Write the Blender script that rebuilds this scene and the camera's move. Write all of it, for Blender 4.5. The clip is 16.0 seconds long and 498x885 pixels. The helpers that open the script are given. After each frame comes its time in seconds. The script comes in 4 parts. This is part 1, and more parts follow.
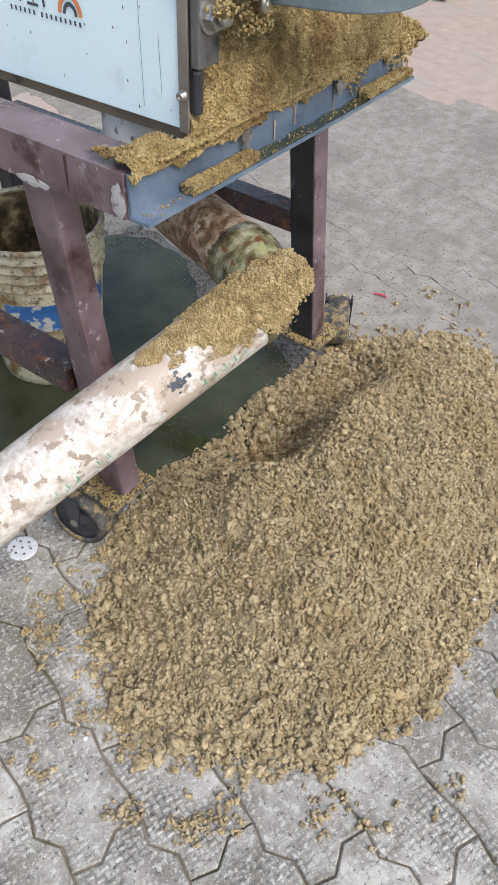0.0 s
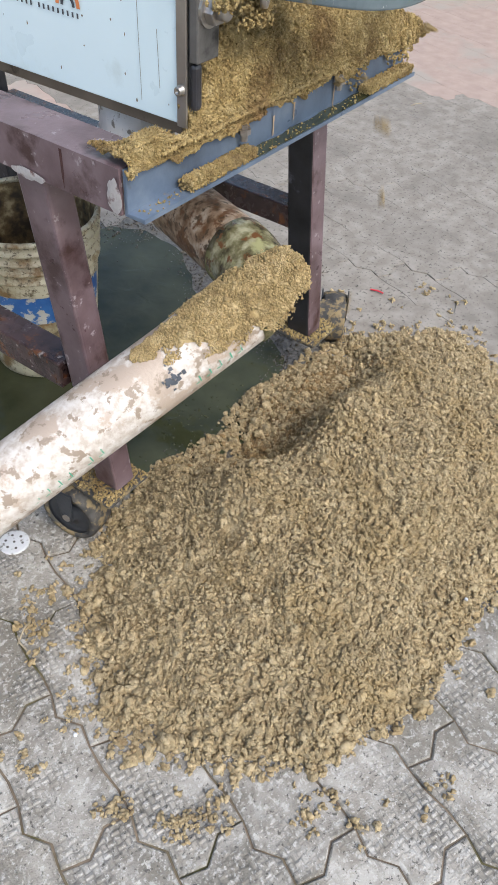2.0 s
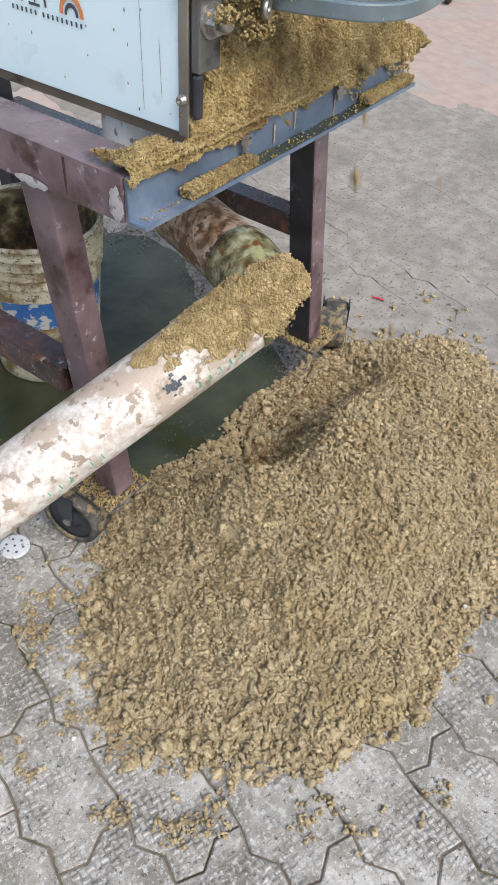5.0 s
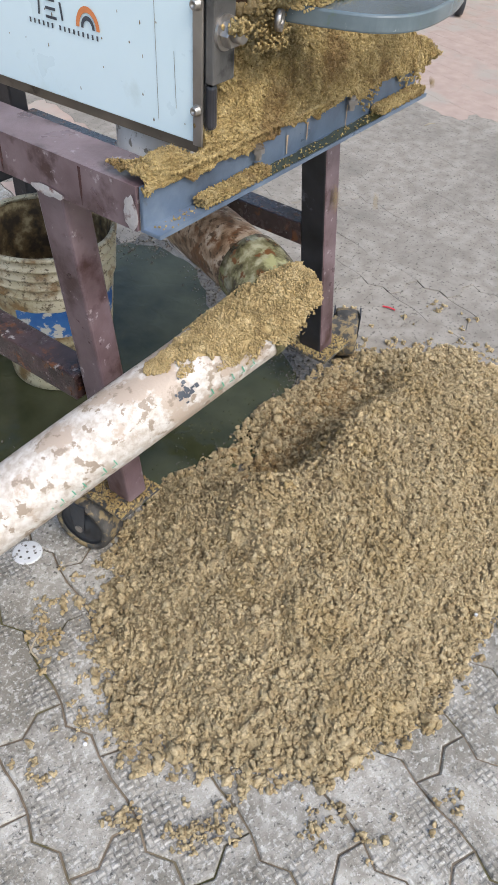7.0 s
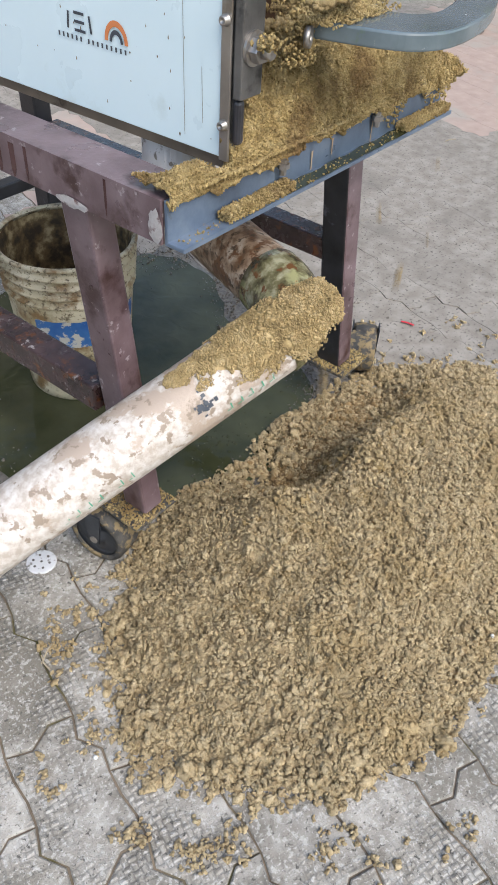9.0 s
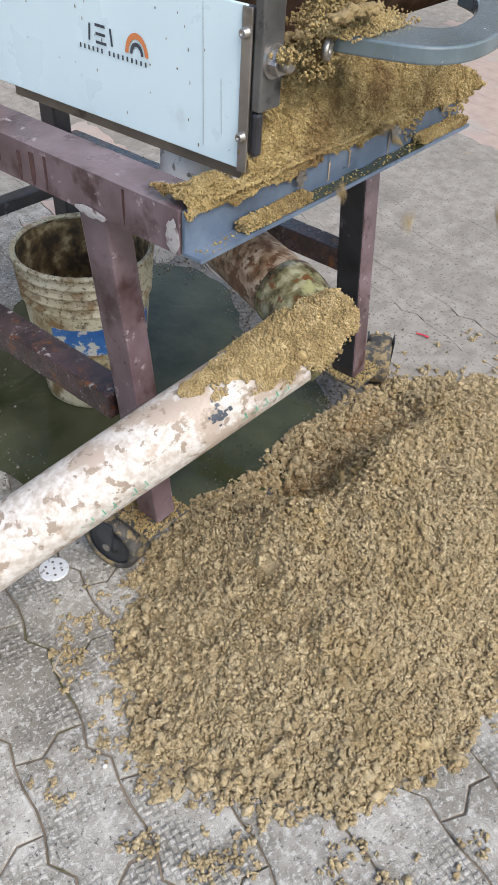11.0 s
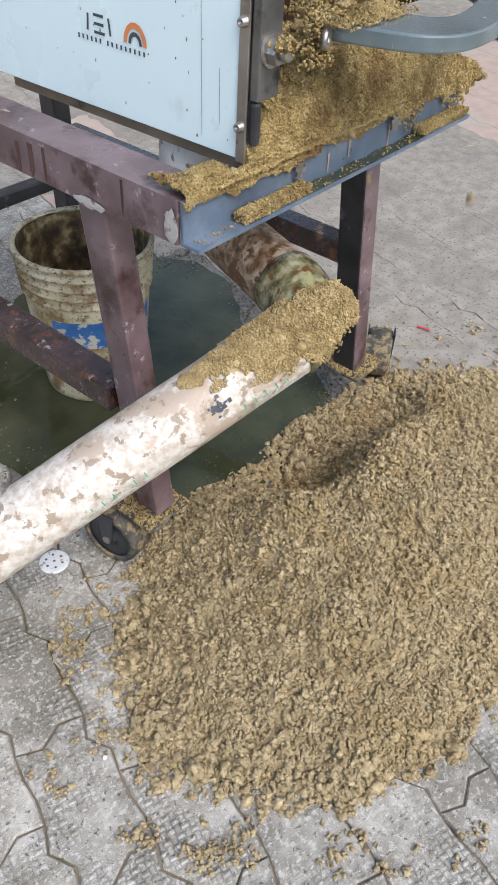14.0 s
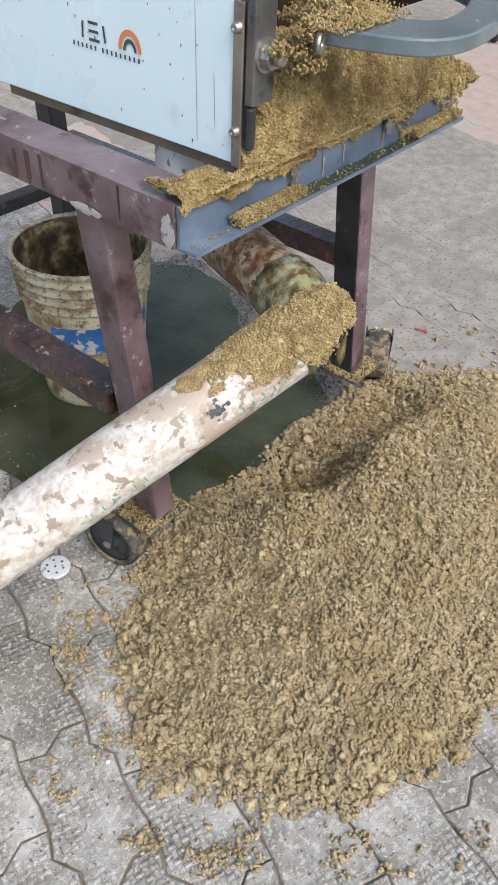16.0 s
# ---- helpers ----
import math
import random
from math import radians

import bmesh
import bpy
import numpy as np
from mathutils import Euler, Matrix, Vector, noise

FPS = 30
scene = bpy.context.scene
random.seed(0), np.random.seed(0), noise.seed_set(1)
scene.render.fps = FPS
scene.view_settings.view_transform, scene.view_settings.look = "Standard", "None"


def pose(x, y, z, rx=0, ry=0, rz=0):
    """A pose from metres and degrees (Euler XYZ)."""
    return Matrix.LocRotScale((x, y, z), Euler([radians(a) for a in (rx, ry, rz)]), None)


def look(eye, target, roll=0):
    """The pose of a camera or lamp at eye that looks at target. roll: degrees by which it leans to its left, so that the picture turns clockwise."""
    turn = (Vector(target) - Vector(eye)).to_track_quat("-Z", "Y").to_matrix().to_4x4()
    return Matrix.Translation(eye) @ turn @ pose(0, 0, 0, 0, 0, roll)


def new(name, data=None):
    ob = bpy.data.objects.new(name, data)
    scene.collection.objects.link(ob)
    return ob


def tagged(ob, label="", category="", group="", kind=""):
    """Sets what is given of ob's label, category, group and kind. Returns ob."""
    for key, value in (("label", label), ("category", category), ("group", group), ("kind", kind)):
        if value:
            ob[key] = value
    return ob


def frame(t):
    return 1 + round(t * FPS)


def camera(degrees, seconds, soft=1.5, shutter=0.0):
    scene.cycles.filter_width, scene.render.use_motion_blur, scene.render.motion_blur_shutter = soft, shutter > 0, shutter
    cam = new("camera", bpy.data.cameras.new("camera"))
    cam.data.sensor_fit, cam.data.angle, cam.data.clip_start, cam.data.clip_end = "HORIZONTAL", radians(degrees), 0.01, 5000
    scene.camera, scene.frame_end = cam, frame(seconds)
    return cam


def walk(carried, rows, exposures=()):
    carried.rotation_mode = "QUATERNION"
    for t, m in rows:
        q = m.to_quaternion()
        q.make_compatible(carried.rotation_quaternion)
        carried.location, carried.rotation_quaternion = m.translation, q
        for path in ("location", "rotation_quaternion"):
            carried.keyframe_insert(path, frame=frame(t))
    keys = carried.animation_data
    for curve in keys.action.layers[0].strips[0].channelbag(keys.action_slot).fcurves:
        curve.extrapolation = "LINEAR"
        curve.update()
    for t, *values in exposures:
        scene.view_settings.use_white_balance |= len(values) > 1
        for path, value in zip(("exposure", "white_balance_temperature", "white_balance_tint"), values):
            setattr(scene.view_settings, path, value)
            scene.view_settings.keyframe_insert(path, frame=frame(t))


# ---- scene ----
cam = camera(35.9, 16.0, soft=0.8, shutter=0.4)
PATH = [
    (0, (-0.51, -0.514, 1.015), (0.686, 0.299, -0.367), 2.8),
    (0.5, (-0.511, -0.513, 1.013), (0.684, 0.294, -0.373), 2.8),
    (1, (-0.507, -0.514, 1.014), (0.686, 0.29, -0.376), 2.8),
    (1.5, (-0.503, -0.511, 1.015), (0.691, 0.285, -0.379), 3.4),
    (2, (-0.503, -0.508, 1.017), (0.691, 0.283, -0.38), 4.0),
    (2.5, (-0.5, -0.51, 1.018), (0.693, 0.277, -0.382), 4.2),
    (3, (-0.5, -0.509, 1.016), (0.692, 0.272, -0.387), 4.3),
    (5.5, (-0.507, -0.514, 1.022), (0.693, 0.297, -0.357), 4.1),
    (6, (-0.509, -0.514, 1.022), (0.69, 0.307, -0.353), 3.9),
    (6.5, (-0.51, -0.516, 1.021), (0.688, 0.313, -0.349), 3.7),
    (7, (-0.512, -0.516, 1.022), (0.685, 0.319, -0.345), 3.6),
    (7.5, (-0.513, -0.518, 1.024), (0.683, 0.327, -0.339), 3.5),
    (8, (-0.511, -0.515, 1.024), (0.684, 0.338, -0.334), 3.7),
    (8.5, (-0.509, -0.51, 1.022), (0.684, 0.354, -0.331), 3.7),
    (9, (-0.511, -0.505, 1.022), (0.681, 0.367, -0.327), 3.9),
    (11.5, (-0.513, -0.504, 1.022), (0.67, 0.411, -0.306), 3.7),
    (12, (-0.514, -0.504, 1.021), (0.669, 0.415, -0.305), 3.7),
    (12.5, (-0.512, -0.503, 1.02), (0.67, 0.421, -0.303), 3.6),
    (13, (-0.511, -0.504, 1.016), (0.66, 0.412, -0.322), 3.6),
    (13.5, (-0.513, -0.506, 1.017), (0.656, 0.407, -0.324), 3.6),
    (14, (-0.512, -0.509, 1.018), (0.663, 0.4, -0.322), 3.6),
    (14.5, (-0.511, -0.508, 1.017), (0.667, 0.392, -0.325), 3.6),
    (15, (-0.512, -0.509, 1.018), (0.663, 0.4, -0.321), 3.4),
    (15.5, (-0.514, -0.511, 1.019), (0.661, 0.403, -0.316), 3.1),
    (16, (-0.514, -0.512, 1.019), (0.666, 0.401, -0.312), 2.9),
]
walk(cam, [(t, look(eye, target, roll)) for t, eye, target, roll in PATH])

# ---- light ----
scene.view_settings.exposure = 0.8
world = bpy.data.worlds.new("world")
scene.world = world
world.use_nodes = True
wn, wl = world.node_tree.nodes, world.node_tree.links
sky = wn.new("ShaderNodeTexSky")
sky.sky_type = "NISHITA"
sky.sun_disc = False
sky.sun_elevation = radians(48)
sky.sun_rotation = radians(197)
sky.air_density, sky.dust_density, sky.ozone_density = 1.3, 2.5, 1.5
wn["Background"].inputs["Strength"].default_value = 0.15
wl.new(sky.outputs[0], wn["Background"].inputs["Color"])
sun = new("sun", bpy.data.lights.new("sun", "SUN"))
sun.data.energy, sun.data.angle, sun.data.color = 1.5, radians(32), (1.0, 0.975, 0.935)
sun.matrix_basis = look((-0.19 * 9, -0.60 * 9, 0.77 * 9), (0, 0, 0))


# ---- materials ----
def nodes_of(m):
    m.use_nodes = True
    return m.node_tree.nodes, m.node_tree.links, m.node_tree.nodes["Principled BSDF"]


def ramp(n, stops):
    r = n.new("ShaderNodeValToRGB")
    while len(r.color_ramp.elements) < len(stops):
        r.color_ramp.elements.new(0.5)
    for e, (p, c) in zip(r.color_ramp.elements, stops):
        e.position, e.color = p, (*c, 1) if len(c) == 3 else c
    return r


def surface(name, stops, scale, rough=(0.5, 0.7), metal=0.0, bump=0.15, bump_scale=300, stain=None, stain_scale=8,
            stain_cut=(0.5, 0.6), second=None, second_scale=60, second_cut=(0.55, 0.62), island=0.0, detail=6, depth=0.002, coat=0.0, random=0.0):
    """A worn surface: mottled colour, two layers of stains, fine relief; sizes in 1/m."""
    m = bpy.data.materials.new(name)
    n, l, b = nodes_of(m)
    geo = n.new("ShaderNodeNewGeometry")

    def field(s, d=detail, r=0.55):
        t = n.new("ShaderNodeTexNoise")
        t.inputs["Scale"].default_value, t.inputs["Detail"].default_value, t.inputs["Roughness"].default_value = s, d, r
        l.new(geo.outputs["Position"], t.inputs["Vector"])
        return t.outputs["Fac"]

    base = ramp(n, stops)
    l.new(field(scale), base.inputs[0])
    col = base.outputs[0]
    for tone, s, cut in ((stain, stain_scale, stain_cut), (second, second_scale, second_cut)):
        if tone:
            mask = ramp(n, [(cut[0], (0, 0, 0)), (cut[1], (1, 1, 1))])
            l.new(field(s, 8, 0.62), mask.inputs[0])
            mix = n.new("ShaderNodeMix")
            mix.data_type = "RGBA"
            l.new(mask.outputs[0], mix.inputs[0])
            l.new(col, mix.inputs[6])
            mix.inputs[7].default_value = (*tone, 1)
            col = mix.outputs[2]
    if island or random:
        vary = n.new("ShaderNodeHueSaturation")
        span = n.new("ShaderNodeMapRange")
        width = island or random
        span.inputs[3].default_value, span.inputs[4].default_value = 1 - width, 1 + width
        if island:
            l.new(geo.outputs["Random Per Island"], span.inputs[0])
        else:
            info = n.new("ShaderNodeObjectInfo")
            l.new(info.outputs["Random"], span.inputs[0])
        l.new(span.outputs[0], vary.inputs["Value"])
        l.new(col, vary.inputs["Color"])
        col = vary.outputs[0]
    l.new(col, b.inputs["Base Color"])
    span = n.new("ShaderNodeMapRange")
    span.inputs[3].default_value, span.inputs[4].default_value = rough
    l.new(field(scale * 1.7 + 3), span.inputs[0])
    l.new(span.outputs[0], b.inputs["Roughness"])
    b.inputs["Metallic"].default_value = metal
    b.inputs["Coat Weight"].default_value = coat
    b.inputs["Coat Roughness"].default_value = 0.15
    if bump:
        bp = n.new("ShaderNodeBump")
        bp.inputs["Strength"].default_value, bp.inputs["Distance"].default_value = bump, depth
        l.new(field(bump_scale, 4, 0.6), bp.inputs["Height"])
        l.new(bp.outputs[0], b.inputs["Normal"])
    return m


def paver_material(name, stops, stain, marks=0.8):
    """Cast concrete with a basket-weave of short ribs pressed into its face."""
    m = surface(name, stops, 26, (0.75, 0.95), bump=0, detail=12, stain=stain, stain_scale=4.5, stain_cut=(0.45, 0.58),
                second=(0.09, 0.085, 0.075), second_scale=130, second_cut=(0.585, 0.64), random=0.10)
    n, l, b = m.node_tree.nodes, m.node_tree.links, m.node_tree.nodes["Principled BSDF"]
    geo = n.new("ShaderNodeNewGeometry")
    turn = n.new("ShaderNodeMapping")
    turn.inputs["Rotation"].default_value = (0, 0, radians(20))
    l.new(geo.outputs["Position"], turn.inputs[0])
    chk = n.new("ShaderNodeTexChecker")
    chk.inputs["Scale"].default_value = 105
    chk.inputs[1].default_value, chk.inputs[2].default_value = (1, 1, 1, 1), (0, 0, 0, 1)
    l.new(turn.outputs[0], chk.inputs["Vector"])
    bands = []
    for axis in ("X", "Y"):
        w = n.new("ShaderNodeTexWave")
        w.bands_direction = axis
        w.inputs["Scale"].default_value = 33
        w.inputs["Distortion"].default_value = 0.6
        l.new(turn.outputs[0], w.inputs["Vector"])
        bands.append(w)
    mix = n.new("ShaderNodeMix")
    l.new(chk.outputs["Fac"], mix.inputs[0])
    l.new(bands[0].outputs["Fac"], mix.inputs[2])
    l.new(bands[1].outputs["Fac"], mix.inputs[3])
    worn = n.new("ShaderNodeTexNoise")
    worn.inputs["Scale"].default_value, worn.inputs["Detail"].default_value = 11, 5
    l.new(geo.outputs["Position"], worn.inputs["Vector"])
    cut = ramp(n, [(0.47, (0.06, 0.06, 0.06)), (0.62, (1, 1, 1))])
    l.new(worn.outputs["Fac"], cut.inputs[0])
    grit = n.new("ShaderNodeTexNoise")
    grit.inputs["Scale"].default_value, grit.inputs["Detail"].default_value = 420, 3
    l.new(geo.outputs["Position"], grit.inputs["Vector"])
    mul = n.new("ShaderNodeMath")
    mul.operation = "MULTIPLY"
    l.new(mix.outputs[0], mul.inputs[0])
    l.new(cut.outputs[0], mul.inputs[1])
    add = n.new("ShaderNodeMath")
    l.new(mul.outputs[0], add.inputs[0])
    l.new(grit.outputs["Fac"], add.inputs[1])
    bp = n.new("ShaderNodeBump")
    bp.inputs["Strength"].default_value, bp.inputs["Distance"].default_value = marks, 0.0025
    l.new(add.outputs[0], bp.inputs["Height"])
    l.new(bp.outputs[0], b.inputs["Normal"])
    # chalky flecks
    src = b.inputs["Base Color"].links[0].from_socket
    for scale_, cut_, tone in ((95, (0.54, 0.60), (0.52, 0.506, 0.475)), (210, (0.57, 0.62), (0.58, 0.565, 0.535)), (170, (0.60, 0.65), (0.10, 0.095, 0.085))):
        fl = n.new("ShaderNodeTexNoise")
        fl.inputs["Scale"].default_value, fl.inputs["Detail"].default_value, fl.inputs["Roughness"].default_value = scale_, 9, 0.65
        l.new(geo.outputs["Position"], fl.inputs["Vector"])
        fr = ramp(n, [(cut_[0], (0, 0, 0)), (cut_[1], (0.6, 0.6, 0.6))])
        l.new(fl.outputs["Fac"], fr.inputs[0])
        fm = n.new("ShaderNodeMix")
        fm.data_type = "RGBA"
        l.new(fr.outputs[0], fm.inputs[0])
        l.new(src, fm.inputs[6])
        fm.inputs[7].default_value = (*tone, 1)
        src = fm.outputs[2]
    # darker between the ribs
    gap_tone = n.new("ShaderNodeMix")
    gap_tone.data_type = "RGBA"
    low = ramp(n, [(0.18, (0.55, 0.55, 0.55)), (0.5, (0, 0, 0))])
    l.new(mix.outputs[0], low.inputs[0])
    amt = n.new("ShaderNodeMath")
    amt.operation = "MULTIPLY"
    l.new(low.outputs[0], amt.inputs[0])
    l.new(cut.outputs[0], amt.inputs[1])
    l.new(amt.outputs[0], gap_tone.inputs[0])
    l.new(src, gap_tone.inputs[6])
    gap_tone.inputs[7].default_value = (0.10, 0.095, 0.085, 1)
    l.new(gap_tone.outputs[2], b.inputs["Base Color"])
    return m


M_paver = paver_material("paver concrete", [(0.36, (0.218, 0.200, 0.169)), (0.48, (0.312, 0.292, 0.256)), (0.62, (0.41, 0.391, 0.354))], (0.185, 0.17, 0.142))
M_paver_far = surface("worn paver", [(0.38, (0.225, 0.203, 0.175)), (0.62, (0.31, 0.285, 0.25))], 22, (0.6, 0.9), detail=14, bump=0.2, bump_scale=320,
                      stain=(0.185, 0.168, 0.145), stain_scale=2.6, stain_cut=(0.50, 0.66), second=(0.11, 0.10, 0.085), second_scale=110, second_cut=(0.575, 0.63), random=0.03)
M_paver_wet = surface("wet gritty paver", [(0.36, (0.055, 0.05, 0.042)), (0.64, (0.17, 0.155, 0.135))], 90, (0.15, 0.55), detail=10, bump=0.8, bump_scale=190,
                      stain=(0.20, 0.18, 0.155), stain_scale=9, stain_cut=(0.50, 0.66), random=0.08)
M_paver_red = surface("red paver", [(0.3, (0.33, 0.25, 0.212)), (0.7, (0.41, 0.32, 0.275))], 16, (0.7, 0.9), bump=0.3, bump_scale=90,
                      stain=(0.34, 0.30, 0.262), stain_scale=3, random=0.04)
M_dirt = surface("joint dirt", [(0.3, (0.10, 0.08, 0.058)), (0.7, (0.21, 0.165, 0.12))], 30, (0.8, 1.0), bump=0.6, bump_scale=200,
                 stain=(0.09, 0.085, 0.03), stain_scale=5)
M_pile = surface("pressed cane fibre", [(0.30, (0.35, 0.255, 0.135)), (0.5, (0.55, 0.432, 0.25)), (0.75, (0.69, 0.565, 0.36))], 70, (0.85, 1.0),
                 bump=1.0, bump_scale=900, island=0.16, depth=0.004, stain=(0.44, 0.32, 0.15), stain_scale=5, stain_cut=(0.52, 0.72),
                 second=(0.31, 0.22, 0.105), second_scale=330, second_cut=(0.57, 0.67))
M_fresh = surface("fresh cane fibre", [(0.25, (0.26, 0.175, 0.062)), (0.5, (0.47, 0.345, 0.145)), (0.75, (0.60, 0.47, 0.235))], 60, (0.7, 0.95),
                  bump=1.0, bump_scale=700, island=0.20, depth=0.004, stain=(0.22, 0.135, 0.05), stain_scale=10, stain_cut=(0.49, 0.64),
                  second=(0.15, 0.09, 0.025), second_scale=260, second_cut=(0.58, 0.66))
M_purple = surface("worn purple paint", [(0.3, (0.075, 0.047, 0.05)), (0.5, (0.125, 0.084, 0.092)), (0.7, (0.185, 0.135, 0.148))], 14, (0.18, 0.45),
                   bump=0.15, bump_scale=160, stain=(0.045, 0.02, 0.02), stain_scale=18, stain_cut=(0.52, 0.64),
                   second=(0.30, 0.26, 0.27), second_scale=55, second_cut=(0.62, 0.67))
M_blue = surface("blue grey painted steel", [(0.3, (0.075, 0.10, 0.145)), (0.55, (0.13, 0.175, 0.245)), (0.8, (0.24, 0.29, 0.35))], 14, (0.2, 0.42), metal=0.25,
                 bump=0.12, bump_scale=120, stain=(0.10, 0.10, 0.10), stain_scale=18, stain_cut=(0.60, 0.70),
                 second=(0.33, 0.20, 0.10), second_scale=34, second_cut=(0.68, 0.72))
# near-black for the stand's dark faces; stain and shade share this tone
M_black = surface("near-black steel", [(0.3, (0.012, 0.012, 0.014)), (0.7, (0.035, 0.035, 0.042))], 20, (0.2, 0.5), bump=0.2, bump_scale=150,
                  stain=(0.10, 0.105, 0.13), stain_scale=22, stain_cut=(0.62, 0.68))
M_rail = surface("rusty dark rail", [(0.3, (0.02, 0.012, 0.012)), (0.7, (0.07, 0.042, 0.042))], 25, (0.12, 0.4), bump=0.3, bump_scale=120,
                 stain=(0.12, 0.045, 0.018), stain_scale=40, stain_cut=(0.56, 0.64), second=(0.30, 0.27, 0.26), second_scale=60, second_cut=(0.63, 0.68))
M_film = surface("pale blue film on steel", [(0.3, (0.62, 0.76, 0.82)), (0.7, (0.70, 0.83, 0.88))], 4, (0.22, 0.34), bump=0.05, bump_scale=14,
                 stain=(0.50, 0.60, 0.60), stain_scale=7, stain_cut=(0.58, 0.72), second=(0.10, 0.11, 0.10), second_scale=70, second_cut=(0.735, 0.75), depth=0.003)
M_steel = surface("stainless steel", [(0.3, (0.30, 0.28, 0.26)), (0.7, (0.48, 0.45, 0.42))], 18, (0.22, 0.45), metal=0.85, bump=0.1, bump_scale=200,
                  stain=(0.20, 0.15, 0.10), stain_scale=14, stain_cut=(0.56, 0.68))
M_skirt = surface("dull steel skirt", [(0.3, (0.16, 0.13, 0.10)), (0.7, (0.26, 0.21, 0.165))], 12, (0.35, 0.6), metal=0.5, bump=0.15, bump_scale=150,
                  stain=(0.07, 0.055, 0.04), stain_scale=20, stain_cut=(0.58, 0.66))
M_plate = surface("grey machine plate", [(0.3, (0.07, 0.068, 0.066)), (0.7, (0.17, 0.165, 0.16))], 16, (0.3, 0.5), metal=0.4, bump=0.25, bump_scale=150,
                  stain=(0.02, 0.02, 0.02), stain_scale=20, stain_cut=(0.52, 0.62))
M_arm = surface("wet grey blue enamel", [(0.3, (0.09, 0.12, 0.135)), (0.7, (0.16, 0.20, 0.225))], 14, (0.10, 0.3), bump=0.25, bump_scale=60,
                stain=(0.10, 0.14, 0.10), stain_scale=26, stain_cut=(0.60, 0.68), second=(0.55, 0.56, 0.55), second_scale=60, second_cut=(0.69, 0.72), coat=0.6)
M_pvc = surface("muddy white pipe", [(0.38, (0.42, 0.365, 0.315)), (0.5, (0.52, 0.475, 0.43)), (0.62, (0.60, 0.57, 0.54))], 90, (0.3, 0.6), bump=0.5, bump_scale=160, detail=14,
                stain=(0.40, 0.325, 0.265), stain_scale=8, stain_cut=(0.495, 0.525), second=(0.27, 0.215, 0.165), second_scale=55, second_cut=(0.565, 0.60))
M_pvc_dirty = surface("slimy brown pipe", [(0.36, (0.13, 0.07, 0.035)), (0.5, (0.34, 0.24, 0.165)), (0.64, (0.52, 0.44, 0.36))], 40, (0.25, 0.5), bump=0.35, bump_scale=140,
                      stain=(0.14, 0.06, 0.022), stain_scale=30, stain_cut=(0.5, 0.56), second=(0.07, 0.04, 0.02), second_scale=90, second_cut=(0.54, 0.6))
M_elbow = surface("mossy wet elbow", [(0.35, (0.045, 0.040, 0.020)), (0.5, (0.15, 0.14, 0.075)), (0.66, (0.37, 0.36, 0.25))], 48, (0.10, 0.35), bump=0.6, bump_scale=90,
                  stain=(0.31, 0.31, 0.16), stain_scale=15, stain_cut=(0.53, 0.60), second=(0.13, 0.06, 0.025), second_scale=45, second_cut=(0.56, 0.62))
M_bucket = surface("dirty cream plastic", [(0.3, (0.40, 0.345, 0.215)), (0.7, (0.60, 0.55, 0.41))], 14, (0.4, 0.6), bump=0.15, bump_scale=120,
                   stain=(0.22, 0.135, 0.055), stain_scale=17, stain_cut=(0.49, 0.61), second=(0.12, 0.09, 0.05), second_scale=110, second_cut=(0.54, 0.64))
M_bucket_in = surface("caked bucket inside", [(0.38, (0.035, 0.022, 0.010)), (0.52, (0.13, 0.085, 0.035)), (0.64, (0.36, 0.28, 0.15))], 34, (0.6, 0.9), bump=0.6, bump_scale=120)
M_label = surface("torn blue label", [(0.3, (0.02, 0.09, 0.30)), (0.7, (0.05, 0.17, 0.42))], 20, (0.4, 0.6), bump=0.1,
                  stain=(0.50, 0.49, 0.45), stain_scale=34, stain_cut=(0.52, 0.56))
M_rubber = surface("black rubber", [(0.3, (0.012, 0.014, 0.018)), (0.7, (0.03, 0.034, 0.042))], 20, (0.3, 0.55), bump=0.2, bump_scale=160)
M_tread = surface("muddy tread", [(0.3, (0.025, 0.024, 0.024)), (0.7, (0.085, 0.08, 0.072))], 45, (0.6, 0.85), bump=0.6, bump_scale=220,
                  stain=(0.22, 0.165, 0.085), stain_scale=60, stain_cut=(0.49, 0.57))
M_lid = surface("white plastic", [(0.3, (0.55, 0.56, 0.57)), (0.7, (0.68, 0.69, 0.70))], 30, (0.4, 0.6), bump=0.1,
                stain=(0.20, 0.19, 0.17), stain_scale=90, stain_cut=(0.57, 0.64))
M_hole = surface("dark hole grey", [(0.3, (0.08, 0.075, 0.07)), (0.7, (0.16, 0.15, 0.14))], 60, (0.8, 1.0))
M_red = surface("red plastic", [(0.3, (0.50, 0.03, 0.05)), (0.7, (0.62, 0.05, 0.07))], 40, (0.4, 0.5), bump=0)
M_twig = surface("dry straw", [(0.3, (0.30, 0.25, 0.17)), (0.7, (0.46, 0.40, 0.30))], 60, (0.8, 0.9))
M_ink = surface("dark grey ink", [(0.3, (0.045, 0.055, 0.07)), (0.7, (0.06, 0.07, 0.09))], 40, (0.4, 0.5), bump=0)
M_orange = surface("orange ink", [(0.3, (0.62, 0.20, 0.07)), (0.7, (0.68, 0.24, 0.09))], 40, (0.4, 0.5), bump=0)
M_green = surface("faded green print", [(0.3, (0.05, 0.30, 0.19)), (0.7, (0.12, 0.38, 0.26))], 60, (0.4, 0.6), bump=0, stain=(0.62, 0.58, 0.52), stain_scale=70, stain_cut=(0.52, 0.58))
